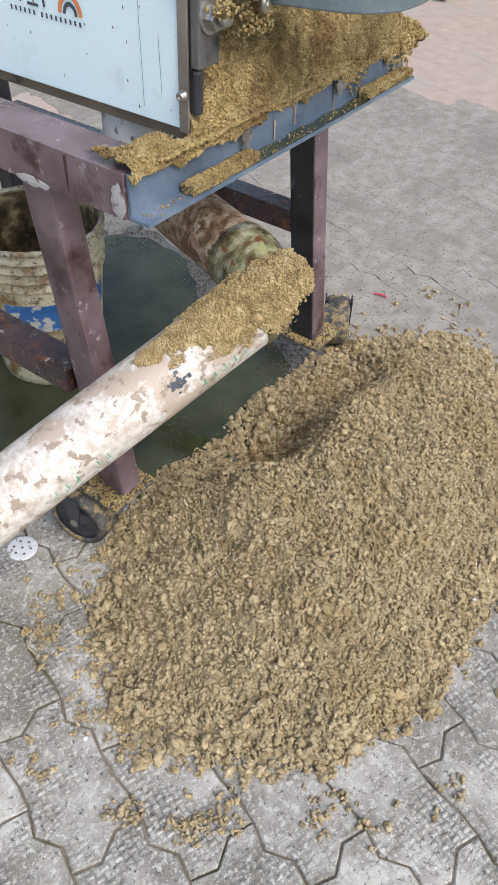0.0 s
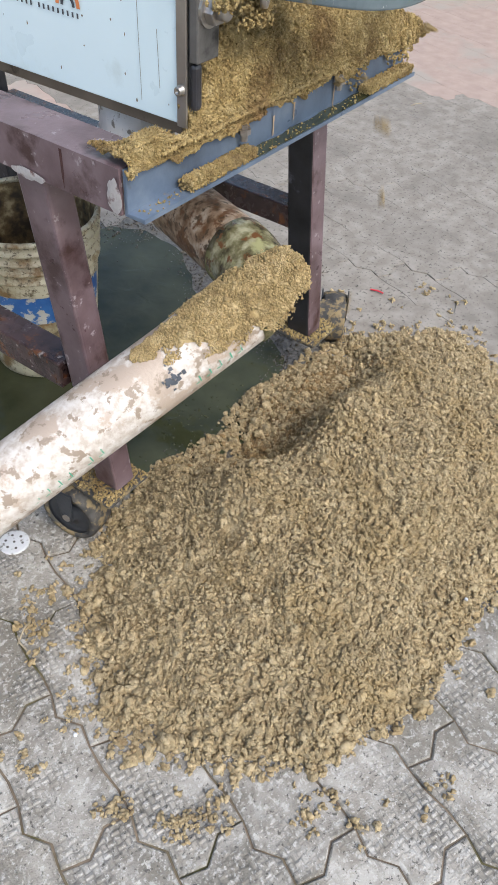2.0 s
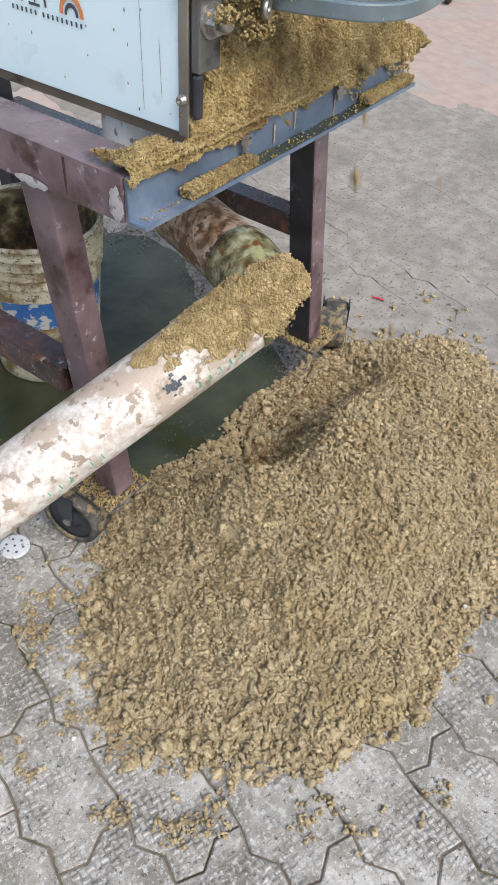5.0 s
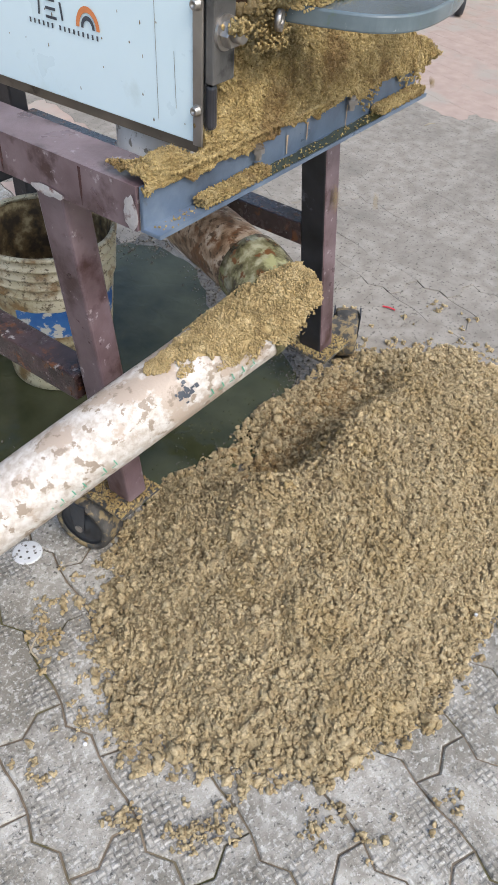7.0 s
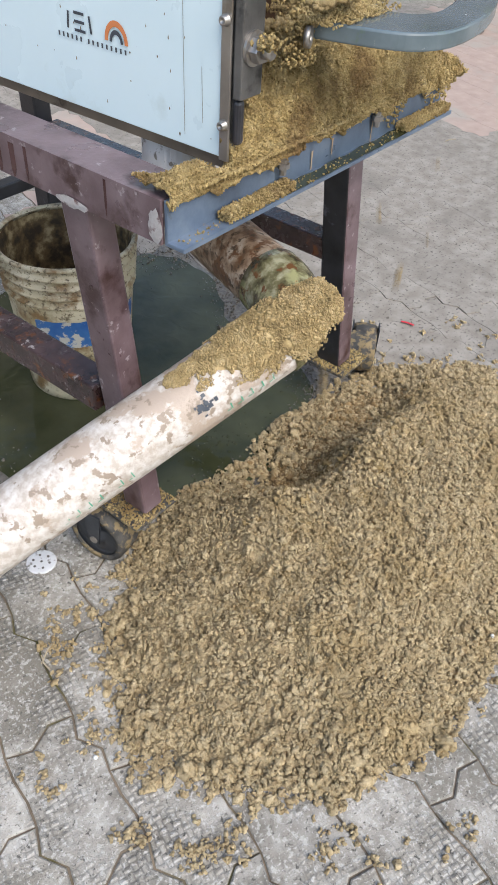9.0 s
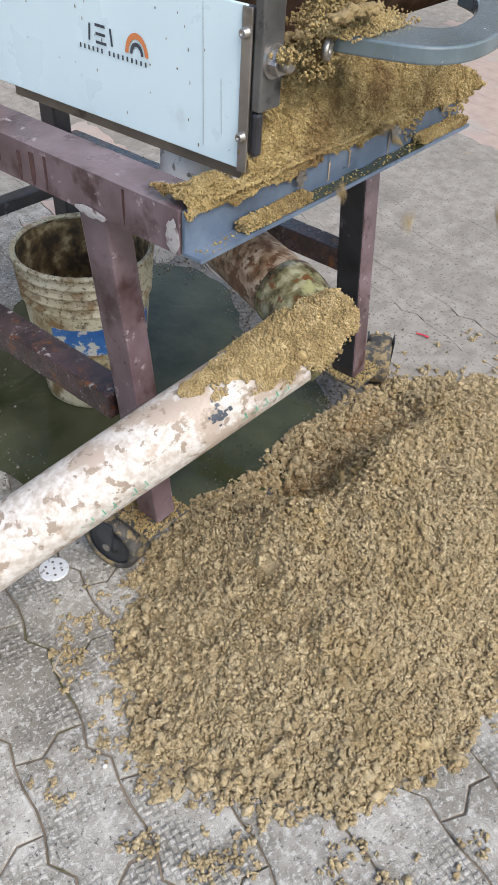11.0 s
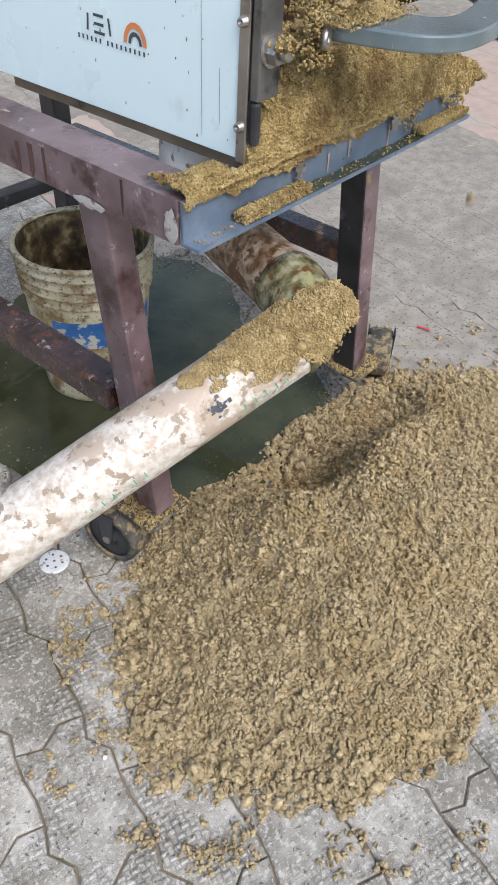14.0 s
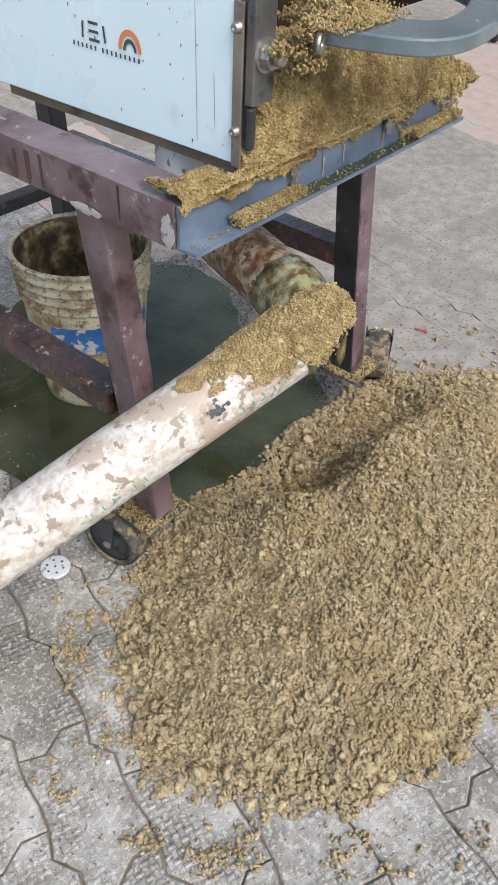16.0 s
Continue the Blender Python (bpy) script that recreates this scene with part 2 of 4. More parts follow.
M_roller = surface("brown stained roller", [(0.3, (0.025, 0.014, 0.01)), (0.7, (0.10, 0.06, 0.04))], 30, (0.25, 0.5), metal=0.3, bump=0.3, bump_scale=120)

M_splash = surface("dried juice splash", [(0.3, (0.10, 0.075, 0.045)), (0.7, (0.26, 0.22, 0.15))], 200, (0.3, 0.5), bump=0)
M_grain = surface("fine cane fibre", [(0.25, (0.20, 0.14, 0.06)), (0.5, (0.37, 0.275, 0.13)), (0.75, (0.50, 0.39, 0.215))], 45, (0.8, 1.0), bump=0.7, bump_scale=900, island=0.16, depth=0.0015)
M_drip = surface("wet dark drip", [(0.3, (0.04, 0.014, 0.014)), (0.7, (0.075, 0.03, 0.03))], 40, (0.12, 0.3), bump=0.1)
M_lump = surface("falling cane fibre", [(0.25, (0.17, 0.115, 0.045)), (0.5, (0.29, 0.21, 0.095)), (0.75, (0.40, 0.305, 0.16))], 60, (0.85, 1.0), bump=0.9, bump_scale=700, depth=0.003)
M_grit = surface("wet grit", [(0.3, (0.05, 0.045, 0.035)), (0.7, (0.16, 0.14, 0.11))], 90, (0.15, 0.4), bump=0.2, island=0.3)
M_damp_shade = surface("damp and shaded cane fibre", [(0.25, (0.19, 0.115, 0.048)), (0.5, (0.31, 0.205, 0.092)), (0.75, (0.42, 0.30, 0.15))], 60, (0.6, 0.9), bump=1.0, bump_scale=700, island=0.2, depth=0.004)
M_rust = surface("juice stain", [(0.3, (0.30, 0.19, 0.10)), (0.7, (0.48, 0.36, 0.24))], 60, (0.3, 0.5), bump=0.1)
M_weld = surface("bare weld", [(0.3, (0.34, 0.32, 0.32)), (0.7, (0.58, 0.56, 0.56))], 60, (0.4, 0.6), metal=0.2, bump=0.4, bump_scale=200, stain=(0.16, 0.10, 0.10), stain_scale=60)
M_juice = surface("dark spilt juice", [(0.3, (0.02, 0.025, 0.012)), (0.7, (0.06, 0.065, 0.03))], 40, (0.05, 0.15), bump=0.2, bump_scale=60)
M_plaster = surface("weathered plaster", [(0.3, (0.20, 0.19, 0.17)), (0.7, (0.30, 0.28, 0.25))], 2, (0.8, 0.95), bump=0.3, bump_scale=60, stain=(0.14, 0.13, 0.11), stain_scale=0.8)

M_water = bpy.data.materials.new("murky water")
n, l, b = nodes_of(M_water)
b.inputs["Roughness"].default_value, b.inputs["IOR"].default_value = 0.03, 1.33
geo = n.new("ShaderNodeNewGeometry")
t = n.new("ShaderNodeTexNoise")
t.inputs["Scale"].default_value, t.inputs["Detail"].default_value = 5, 6
l.new(geo.outputs["Position"], t.inputs["Vector"])
r = ramp(n, [(0.35, (0.024, 0.028, 0.012)), (0.65, (0.072, 0.076, 0.040))])
l.new(t.outputs["Fac"], r.inputs[0])
l.new(r.outputs[0], b.inputs["Base Color"])
t = n.new("ShaderNodeTexNoise")
t.inputs["Scale"].default_value, t.inputs["Detail"].default_value, t.inputs["Distortion"].default_value = 26, 2, 0.6
l.new(geo.outputs["Position"], t.inputs["Vector"])
bp = n.new("ShaderNodeBump")
bp.inputs["Strength"].default_value, bp.inputs["Distance"].default_value = 0.35, 0.004
l.new(t.outputs["Fac"], bp.inputs["Height"])
l.new(bp.outputs[0], b.inputs["Normal"])


# ---- mesh helpers ----
def mesh_of(name, bm, material, smooth=False):
    me = bpy.data.meshes.new(name)
    bm.to_mesh(me)
    bm.free()
    for m in material if isinstance(material, (list, tuple)) else (material,):
        me.materials.append(m)
    if smooth:
        for p in me.polygons:
            p.use_smooth = True
    return me


def part(name, bm, material, parent=None, label="", smooth=False):
    ob = new(name, mesh_of(name, bm, material, smooth))
    ob.parent = parent
    return tagged(ob, label)


def thing(name, m, label, category, group="", kind=""):
    ob = new(name)
    ob.empty_display_size = 0.05
    ob.matrix_basis = m
    return tagged(ob, label, category, group, kind)


def box(x0, y0, z0, x1, y1, z1, bevel=0.002, bm=None):
    bm = bm or bmesh.new()
    made = bmesh.ops.create_cube(bm, size=1, matrix=Matrix.LocRotScale(((x0 + x1) / 2, (y0 + y1) / 2, (z0 + z1) / 2), None, (x1 - x0, y1 - y0, z1 - z0)))
    if bevel:
        edges = {e for v in made["verts"] for e in v.link_edges}
        bmesh.ops.bevel(bm, geom=list(edges), offset=bevel, segments=2, profile=0.5, affect="EDGES")
    return bm


def extrude(outline, z0, z1, bevel=0.0015, bm=None):
    """An outline in the plane, raised from z0 to z1."""
    bm = bm or bmesh.new()
    low = [bm.verts.new((x, y, z0)) for x, y in outline]
    f = bm.faces.new(low)
    up = bmesh.ops.extrude_face_region(bm, geom=[f])
    top = [g for g in up["geom"] if isinstance(g, bmesh.types.BMVert)]
    bmesh.ops.translate(bm, vec=(0, 0, z1 - z0), verts=top)
    bmesh.ops.recalc_face_normals(bm, faces=bm.faces)
    if bevel:
        edges = [e for e in bm.edges if abs(e.verts[0].co.z - e.verts[1].co.z) < 1e-6]
        bmesh.ops.bevel(bm, geom=edges, offset=bevel, segments=2, profile=0.5, affect="EDGES")
    return bm


def lathe(profile, segments=40, bm=None, closed=False, lid=True):
    """A profile of (radius, z) turned about the z axis."""
    bm = bm or bmesh.new()
    rings = []
    for rad, z in profile:
        rings.append([bm.verts.new((rad * math.cos(2 * math.pi * k / segments), rad * math.sin(2 * math.pi * k / segments), z)) for k in range(segments)])
    pairs = list(zip(rings, rings[1:])) + ([(rings[-1], rings[0])] if closed else [])
    for a, c in pairs:
        for k in range(segments):
            j = (k + 1) % segments
            bm.faces.new((a[k], a[j], c[j], c[k]))
    if not closed:
        for ring in (rings[0], rings[-1]) if lid else (rings[0],):
            if (ring[0].co.xy).length > 1e-4:
                bm.faces.new(ring)
    bmesh.ops.recalc_face_normals(bm, faces=bm.faces)
    return bm


def tube(path, radius, inner=0.0, sides=28, dent=0.0):
    """A pipe along a path of points; inner: the bore's radius, open at both ends."""
    bm = bmesh.new()
    pts = [Vector(p) for p in path]
    side = None
    shells = []
    for rad in ([radius, inner] if inner else [radius]):
        rings = []
        side = None
        for i, p in enumerate(pts):
            d = (pts[min(i + 1, len(pts) - 1)] - pts[max(i - 1, 0)]).normalized()
            side = (side - side.dot(d) * d).normalized() if side else d.cross(Vector((0, 0, 1))).normalized()
            up = side.cross(d)
            ring = []
            for k in range(sides):
                a = 2 * math.pi * k / sides
                q = p + rad * (math.cos(a) * side + math.sin(a) * up)
                if dent:
                    q += dent * noise.noise(q * 14) * (q - p).normalized()
                ring.append(bm.verts.new(q))
            rings.append(ring)
        for a, c in zip(rings, rings[1:]):
            for k in range(sides):
                j = (k + 1) % sides
                bm.faces.new((a[k], a[j], c[j], c[k]))
        shells.append(rings)
    for end in (0, -1):
        if inner:
            for k in range(sides):
                j = (k + 1) % sides
                bm.faces.new((shells[0][end][k], shells[0][end][j], shells[1][end][j], shells[1][end][k]))
        else:
            bm.faces.new(shells[0][end])
    bmesh.ops.recalc_face_normals(bm, faces=bm.faces)
    return bm


def ico(subdiv):
    bm = bmesh.new()
    bmesh.ops.create_icosphere(bm, subdivisions=subdiv, radius=1)
    bm.verts.ensure_lookup_table()
    v = np.array([x.co[:] for x in bm.verts])
    f = np.array([[x.index for x in g.verts] for g in bm.faces])
    bm.free()
    return v, f


ICO = {1: ico(1), 2: ico(2)}
RNG = np.random.default_rng(7)


def turns(count):
    """Random rotation matrices."""
    q = RNG.normal(size=(count, 4))
    q /= np.linalg.norm(q, axis=1)[:, None]
    w, x, y, z = q.T
    return np.array([[1 - 2 * (y * y + z * z), 2 * (x * y - z * w), 2 * (x * z + y * w)],
                     [2 * (x * y + z * w), 1 - 2 * (x * x + z * z), 2 * (y * z - x * w)],
                     [2 * (x * z - y * w), 2 * (y * z + x * w), 1 - 2 * (x * x + y * y)]]).transpose(2, 0, 1)


def crumbs(places, sizes, level=1, rough=0.3, long=0.5):
    """Vertices and triangles of many crumbly lumps at the places."""
    v, f = ICO[level]
    k = len(places)
    jitter = 1 + RNG.uniform(-rough, rough, size=(k, len(v), 1))
    stretch = np.stack([RNG.uniform(0.8, 1.1 + long, k), RNG.uniform(0.6, 1.0, k), RNG.uniform(0.4, 0.8, k)], axis=1)
    pts = v[None] * jitter * stretch[:, None] * np.asarray(sizes)[:, None, None]
    pts = np.einsum("kij,knj->kni", turns(k), pts) + np.asarray(places)[:, None]
    faces = f[None] + (np.arange(k) * len(v))[:, None, None]
    return pts.reshape(-1, 3), faces.reshape(-1, 3)


def grains(places, sizes, count=6):
    """Lumps that are small clusters of crumbs."""
    k = len(places)
    size = np.repeat(np.asarray(sizes), count)
    off = RNG.normal(0, 1, (k * count, 3)) * size[:, None] * (0.5, 0.5, 0.28)
    return crumbs(np.repeat(np.asarray(places), count, 0) + off, size * RNG.uniform(0.35, 0.7, k * count), 1, 0.34)


def strands(places, lengths, width=0.0007):
    """Short split fibres: thin three-sided sticks."""
    k = len(places)
    base = np.array([[-0.5, 1, 0], [-0.5, -0.5, 0.8], [-0.5, -0.5, -0.8], [0.5, 0.6, 0], [0.5, -0.3, 0.5], [0.5, -0.3, -0.5]])
    size = np.stack([np.asarray(lengths), np.full(k, width), np.full(k, width)], axis=1)
    pts = np.einsum("kij,knj->kni", turns(k), base[None] * size[:, None]) + np.asarray(places)[:, None]
    tri = np.array([[0, 1, 4], [0, 4, 3], [1, 2, 5], [1, 5, 4], [2, 0, 3], [2, 3, 5], [0, 2, 1], [3, 4, 5]])
    return pts.reshape(-1, 3), (tri[None] + (np.arange(k) * 6)[:, None, None]).reshape(-1, 3)


def raw_mesh(name, blocks, material, smooth=False):
    """One mesh from blocks of (vertices, triangles)."""
    start, vs, fs, soft = 0, [], [], []
    for block in blocks:
        v, f = block[:2]
        soft.append(np.full(len(f), block[2] if len(block) > 2 else smooth, dtype=bool))
        vs.append(v)
        fs.append(f + start)
        start += len(v)
    v, f = np.concatenate(vs).astype(np.float32), np.concatenate(fs).astype(np.int32)
    me = bpy.data.meshes.new(name)
    me.vertices.add(len(v))
    me.vertices.foreach_set("co", v.ravel())
    me.loops.add(f.size)
    me.loops.foreach_set("vertex_index", f.ravel())
    me.polygons.add(len(f))
    me.polygons.foreach_set("loop_start", np.arange(0, f.size, 3, dtype=np.int32))
    me.polygons.foreach_set("loop_total", np.full(len(f), 3, dtype=np.int32))
    me.update(calc_edges=True)
    me.validate()
    me.materials.append(material)
    me.polygons.foreach_set("use_smooth", np.concatenate(soft))
    return me


def sheet(xs, ys, zs, keep):
    """A grid sheet with heights zs[y, x] where keep is true."""
    ny, nx = zs.shape
    gx, gy = np.meshgrid(xs, ys)
    v = np.stack([gx, gy, zs], axis=-1).reshape(-1, 3)
    ok = keep[:-1, :-1] & keep[1:, :-1] & keep[:-1, 1:] & keep[1:, 1:]
    j, i = np.nonzero(ok)
    a = j * nx + i
    f = np.concatenate([np.stack([a, a + 1, a + nx + 1], 1), np.stack([a, a + nx + 1, a + nx], 1)])
    used = np.unique(f)
    index = np.full(len(v), -1)
    index[used] = np.arange(len(used))
    return v[used], index[f]


def value_noise(x, y, scale, seed=0):
    """Smooth noise from -1 to 1 on a plane."""
    g = np.random.default_rng(seed).uniform(-1, 1, size=(64, 64))
    u, w = np.asarray(x) * scale, np.asarray(y) * scale
    i, j = np.floor(u).astype(int), np.floor(w).astype(int)
    a, c = u - i, w - j
    a, c = a * a * (3 - 2 * a), c * c * (3 - 2 * c)
    return ((g[i % 64, j % 64] * (1 - a) + g[(i + 1) % 64, j % 64] * a) * (1 - c)
            + (g[i % 64, (j + 1) % 64] * (1 - a) + g[(i + 1) % 64, (j + 1) % 64] * a) * c)


# ---- the heap of pulp on the ground ----
def heap_reach(x, y):
    """Distance from the heap's middle as a share of its uneven foot's reach."""
    dx, dy = np.asarray(x) - 0.33, np.asarray(y) + 0.13
    a = np.arctan2(dy, dx)
    foot = (0.404 + 0.026 * np.cos(a) - 0.021 * np.sin(a) + 0.124 * np.cos(2 * a) + 0.006 * np.sin(2 * a)
            + 0.011 * np.cos(3 * a) + 0.006 * np.sin(3 * a) + 0.010 * np.cos(4 * a) + 0.006 * np.sin(4 * a) - 0.03 * np.exp(-((a - 0.65) / 0.35) ** 2))
    return np.hypot(dx, dy) / foot


def heap_height(x, y):
    """Height of the ground heap; below zero outside its foot."""
    r = heap_reach(x, y) + 0.035 * value_noise(x, y, 9, 1) + 0.03 * value_noise(x, y, 23, 2) + 0.02 * value_noise(x, y, 55, 7)
    h = 0.240 * (1 - r)
    top = 0.148 - 0.11 * np.clip(x - 0.40, 0, 0.4)
    h = top - np.logaddexp(0, (top - h) * 38) / 38 + 0.004
    side = 1 / (1 + np.exp(-(x - 0.25) * 30)) / (1 + np.exp((x - 0.68) * 24))
    hollow = np.exp(-((y - 0.020 - 0.02 * np.sin(9 * x)) / 0.080) ** 2) * side
    ridge = np.exp(-((y + 0.09) / 0.045) ** 2) / (1 + np.exp(-(x - 0.32) * 40)) / (1 + np.exp((x - 0.64) * 28))
    knob = np.exp(-((x - 0.165) ** 2 + (y + 0.065) ** 2) / 0.0045)
    bite = np.exp(-((x - 0.30) ** 2 + (y + 0.030) ** 2) / 0.0036)
    gully = np.exp(-((x - 0.065 + 0.5 * (y + 0.02)) / 0.035) ** 2) * np.exp(-((y + 0.01) / 0.075) ** 2)
    h = h - 0.080 * hollow + 0.024 * ridge + 0.022 * knob - 0.040 * bite - 0.020 * gully
    return h + 0.008 * value_noise(x, y, 17, 3) + 0.005 * value_noise(x, y, 52, 4) + 0.0042 * value_noise(x, y, 110, 5) + 0.002 * value_noise(x, y, 190, 6)


# ---- ground ----
def ground():
    bm = bmesh.new()
    bmesh.ops.create_grid(bm, x_segments=8, y_segments=8, size=60)
    g = part("ground", bm, M_dirt)
    g.location.z = -0.004
    tagged(g, "dark earth bed showing in the paving joints", "ground", kind="structure")
    return g


E1, E2, E3 = np.array((-0.021, -0.097)), np.array((0.100, -0.021)), np.array((0.030, 0.100))
A1, A2, ORIGIN = E1 + E2, E3 - E1, np.array((-0.266, -0.211))


def paver_outline(gap):
    """A paver with zigzag sides, its corner at the origin."""
    pts, p = [], np.zeros(2)
    for edge, wave in ((E1, 1), (E2, 1), (E3, 0.2), (-E1, -1), (-E2, -1), (-E3, -0.2)):
        side = np.array((-edge[1], edge[0])) / np.hypot(*edge)
        off = (0.0, -0.012, 0.008) if wave > 0 else (0.0, 0.008, -0.012)
        off = off if wave > 0 else (0.0, -0.008, 0.012)
        for s, o in zip((0, 0.34, 0.67), off):
            pts.append(p + s * edge + side * o * abs(wave))
        p = p + edge
    pts = np.array(pts)
    mid = pts.mean(axis=0)
    out = []
    for i in range(len(pts)):
        a, c = pts[i - 1], pts[(i + 1) % len(pts)]
        d = (c - a) / np.hypot(*(c - a))
        out.append(pts[i] + gap * np.array((-d[1], d[0])))
    return np.array(out), mid


def paver_mesh(material, joint=0.0017, chamfer=0.0022):
    bm = bmesh.new()
    low, mid = paver_outline(joint)
    top, _ = paver_outline(joint + chamfer)
    c = np.array(mid)
    a = [bm.verts.new((*(p - c), -0.02)) for p in low]
    d = [bm.verts.new((*(p - c), -chamfer)) for p in low]
    e = [bm.verts.new((*(p - c), 0.0)) for p in top]
    k = len(a)
    for i in range(k):
        j = (i + 1) % k
        bm.faces.new((a[i], a[j], d[j], d[i]))
        bm.faces.new((d[i], d[j], e[j], e[i]))
    bm.faces.new(e)
    return mesh_of("paver", bm, material)


def paving(parent):
    near, red = paver_mesh(M_paver), paver_mesh(M_paver_red, 0.0004, 0.0008)
    far = paver_mesh(M_paver_far, 0.0003, 0.0006)
    soaked = paver_mesh(M_paver_wet, 0.0008, 0.0012)
    _, mid = paver_outline(0.004)
    spots = []
    for i in range(-60, 90):
        for j in range(-60, 90):
            p = ORIGIN + i * A1 + j * A2 + mid
            if -1.6 < p[0] < 6.0 and -1.6 < p[1] < 5.0:
                spots.append(p)
    spots.sort(key=lambda p: math.hypot(p[0] - 0.25, p[1] - 0.15))
    rnd = random.Random(3)
    rest = {"worn": [], "red": []}
    for i, p in enumerate(spots):
        tilt = [rnd.gauss(0, 0.3), rnd.gauss(0, 0.3)] if i < 200 else [0, 0]
        z = rnd.uniform(-0.0015, 0.001) if i < 200 else rnd.uniform(-0.0005, 0.0003)
        reddish = p[0] > 2.3 and 0.3 < p[1] - 0.3 * (p[0] - 2.3) < 1.1 or p[1] > 1.15 and p[0] < 1.3 and (p[0] * 3.7 + p[1] * 5.1) % 1 < 0.5
        if i < 290:
            wet = p[0] > 0.75 and p[1] > -0.5
            ob = new("paver", soaked if math.hypot((p[0] - 0.47) / 0.40, (p[1] - 0.46) / 0.50) < 1 else red if reddish else far if wet else near)
            ob.matrix_basis = pose(p[0], p[1], z, *tilt)
            ob.parent = parent
            ob.matrix_parent_inverse = Matrix.Translation((0, 0, 0.004))
        else:
            rest["red" if reddish else "worn"].append((p, z))
    for key, me in (("worn", far), ("red", red)):
        v = np.array([x.co[:] for x in me.vertices])
        tri = []
        for poly in me.polygons:
            vs = list(poly.vertices)
            tri += [(vs[0], vs[q], vs[q + 1]) for q in range(1, len(vs) - 1)]
        top = [poly for poly in me.polygons if len(poly.vertices) > 4][0]
        tri = [t for t in tri if not set(t) <= set(top.vertices)]
        centre = len(v)
        v = np.concatenate([v, [[0, 0, 0]]])
        ring = list(top.vertices)
        tri += [(ring[q], ring[(q + 1) % len(ring)], centre) for q in range(len(ring))]
        tri = np.array(tri)
        blocks = [(v + np.array((p[0], p[1], z)), tri) for p, z in rest[key]]
        ob = new("paving", raw_mesh("paving", blocks, me.materials[0]))
        tagged(ob, "worn grey interlocking concrete pavers" if key == "worn" else "faded red interlocking concrete pavers", "paving", kind="stuff")


def sky_block_walls():
    # unseen walls added to block low sky and darken the puddle's reflection
    for name, box_ in (("wall_east", (7.5, -3.0, -0.02, 7.8, 4.9, 6.2)), ("wall_north", (-7.0, 6.5, -0.02, 5.1, 6.8, 6.2))):
        w = part(name, box(*box_, 0.02), M_plaster)
        tagged(w, "plain unseen plaster wall added to block low sky", "wall", kind="structure")


def puddle():
    bm = bmesh.new()
    ring = []
    for k in range(90):
        a = 2 * math.pi * k / 90
        r = 1 + 0.10 * noise.noise((2.2 * math.cos(a), 2.2 * math.sin(a), 0)) + 0.05 * noise.noise((7 * math.cos(a), 7 * math.sin(a), 3))
        r *= 1 - 0.36 * math.exp(-((a - 1.08) / 0.42) ** 2)
        u, w = 0.46 * r * math.cos(a), 0.385 * r * math.sin(a)
        ring.append(bm.verts.new((0.43 + 0.707 * (u + w), 0.505 + 0.707 * (u - w), 0.0022)))
    bm.faces.new(ring)
    bmesh.ops.recalc_face_normals(bm, faces=bm.faces)
    ob = part("puddle", bm, M_water)
    tagged(ob, "dark green puddle of dirty water on the paving", "puddle", kind="structure")


def wet_grit():
    a = np.concatenate([RNG.uniform(0, 2 * math.pi, 2600), RNG.normal(1.08, 0.45, 2600)])
    r = RNG.normal(1.0, 0.10, 5200)
    r = r * (1 - 0.36 * np.exp(-((a - 1.08) / 0.42) ** 2)) + 0.4 * np.abs(RNG.normal(0, 1, len(a))) * np.exp(-((a - 1.08) / 0.5) ** 2)
    u, w = 0.46 * r * np.cos(a), 0.385 * r * np.sin(a)
    x, y = 0.43 + 0.707 * (u + w), 0.505 + 0.707 * (u - w)
    ok = (value_noise(x, y, 9, 41) > -0.25) & (heap_height(x, y) < 0.004)
    x, y = x[ok], y[ok]
    size = 0.0016 * np.exp(RNG.normal(0, 0.45, len(x)))
    ob = new("wet_grit", raw_mesh("wet_grit", [crumbs(np.stack([x, y, 0.0015 + size * 0.3], 1), size, 1, 0.3)], M_grit, True))
    tagged(ob, "wet dark grit washed up round the puddle", "grit", kind="stuff")


def bubbles():
    x, y = RNG.normal(0.36, 0.09, 140), RNG.normal(0.20, 0.05, 140)
    v, f = ICO[2]
    size = RNG.uniform(0.001, 0.0032, 140)
    pts = v[None] * size[:, None, None] * (1, 1, 0.6) + np.stack([x, y, np.full(140, 0.0022)], 1)[:, None]
    faces = f[None] + (np.arange(140) * len(v))[:, None, None]
    ob = new("bubbles", raw_mesh("bubbles", [(pts.reshape(-1, 3), faces.reshape(-1, 3))], M_water, True))
    tagged(ob, "small bubbles floating on the dirty puddle", "bubbles", kind="stuff")


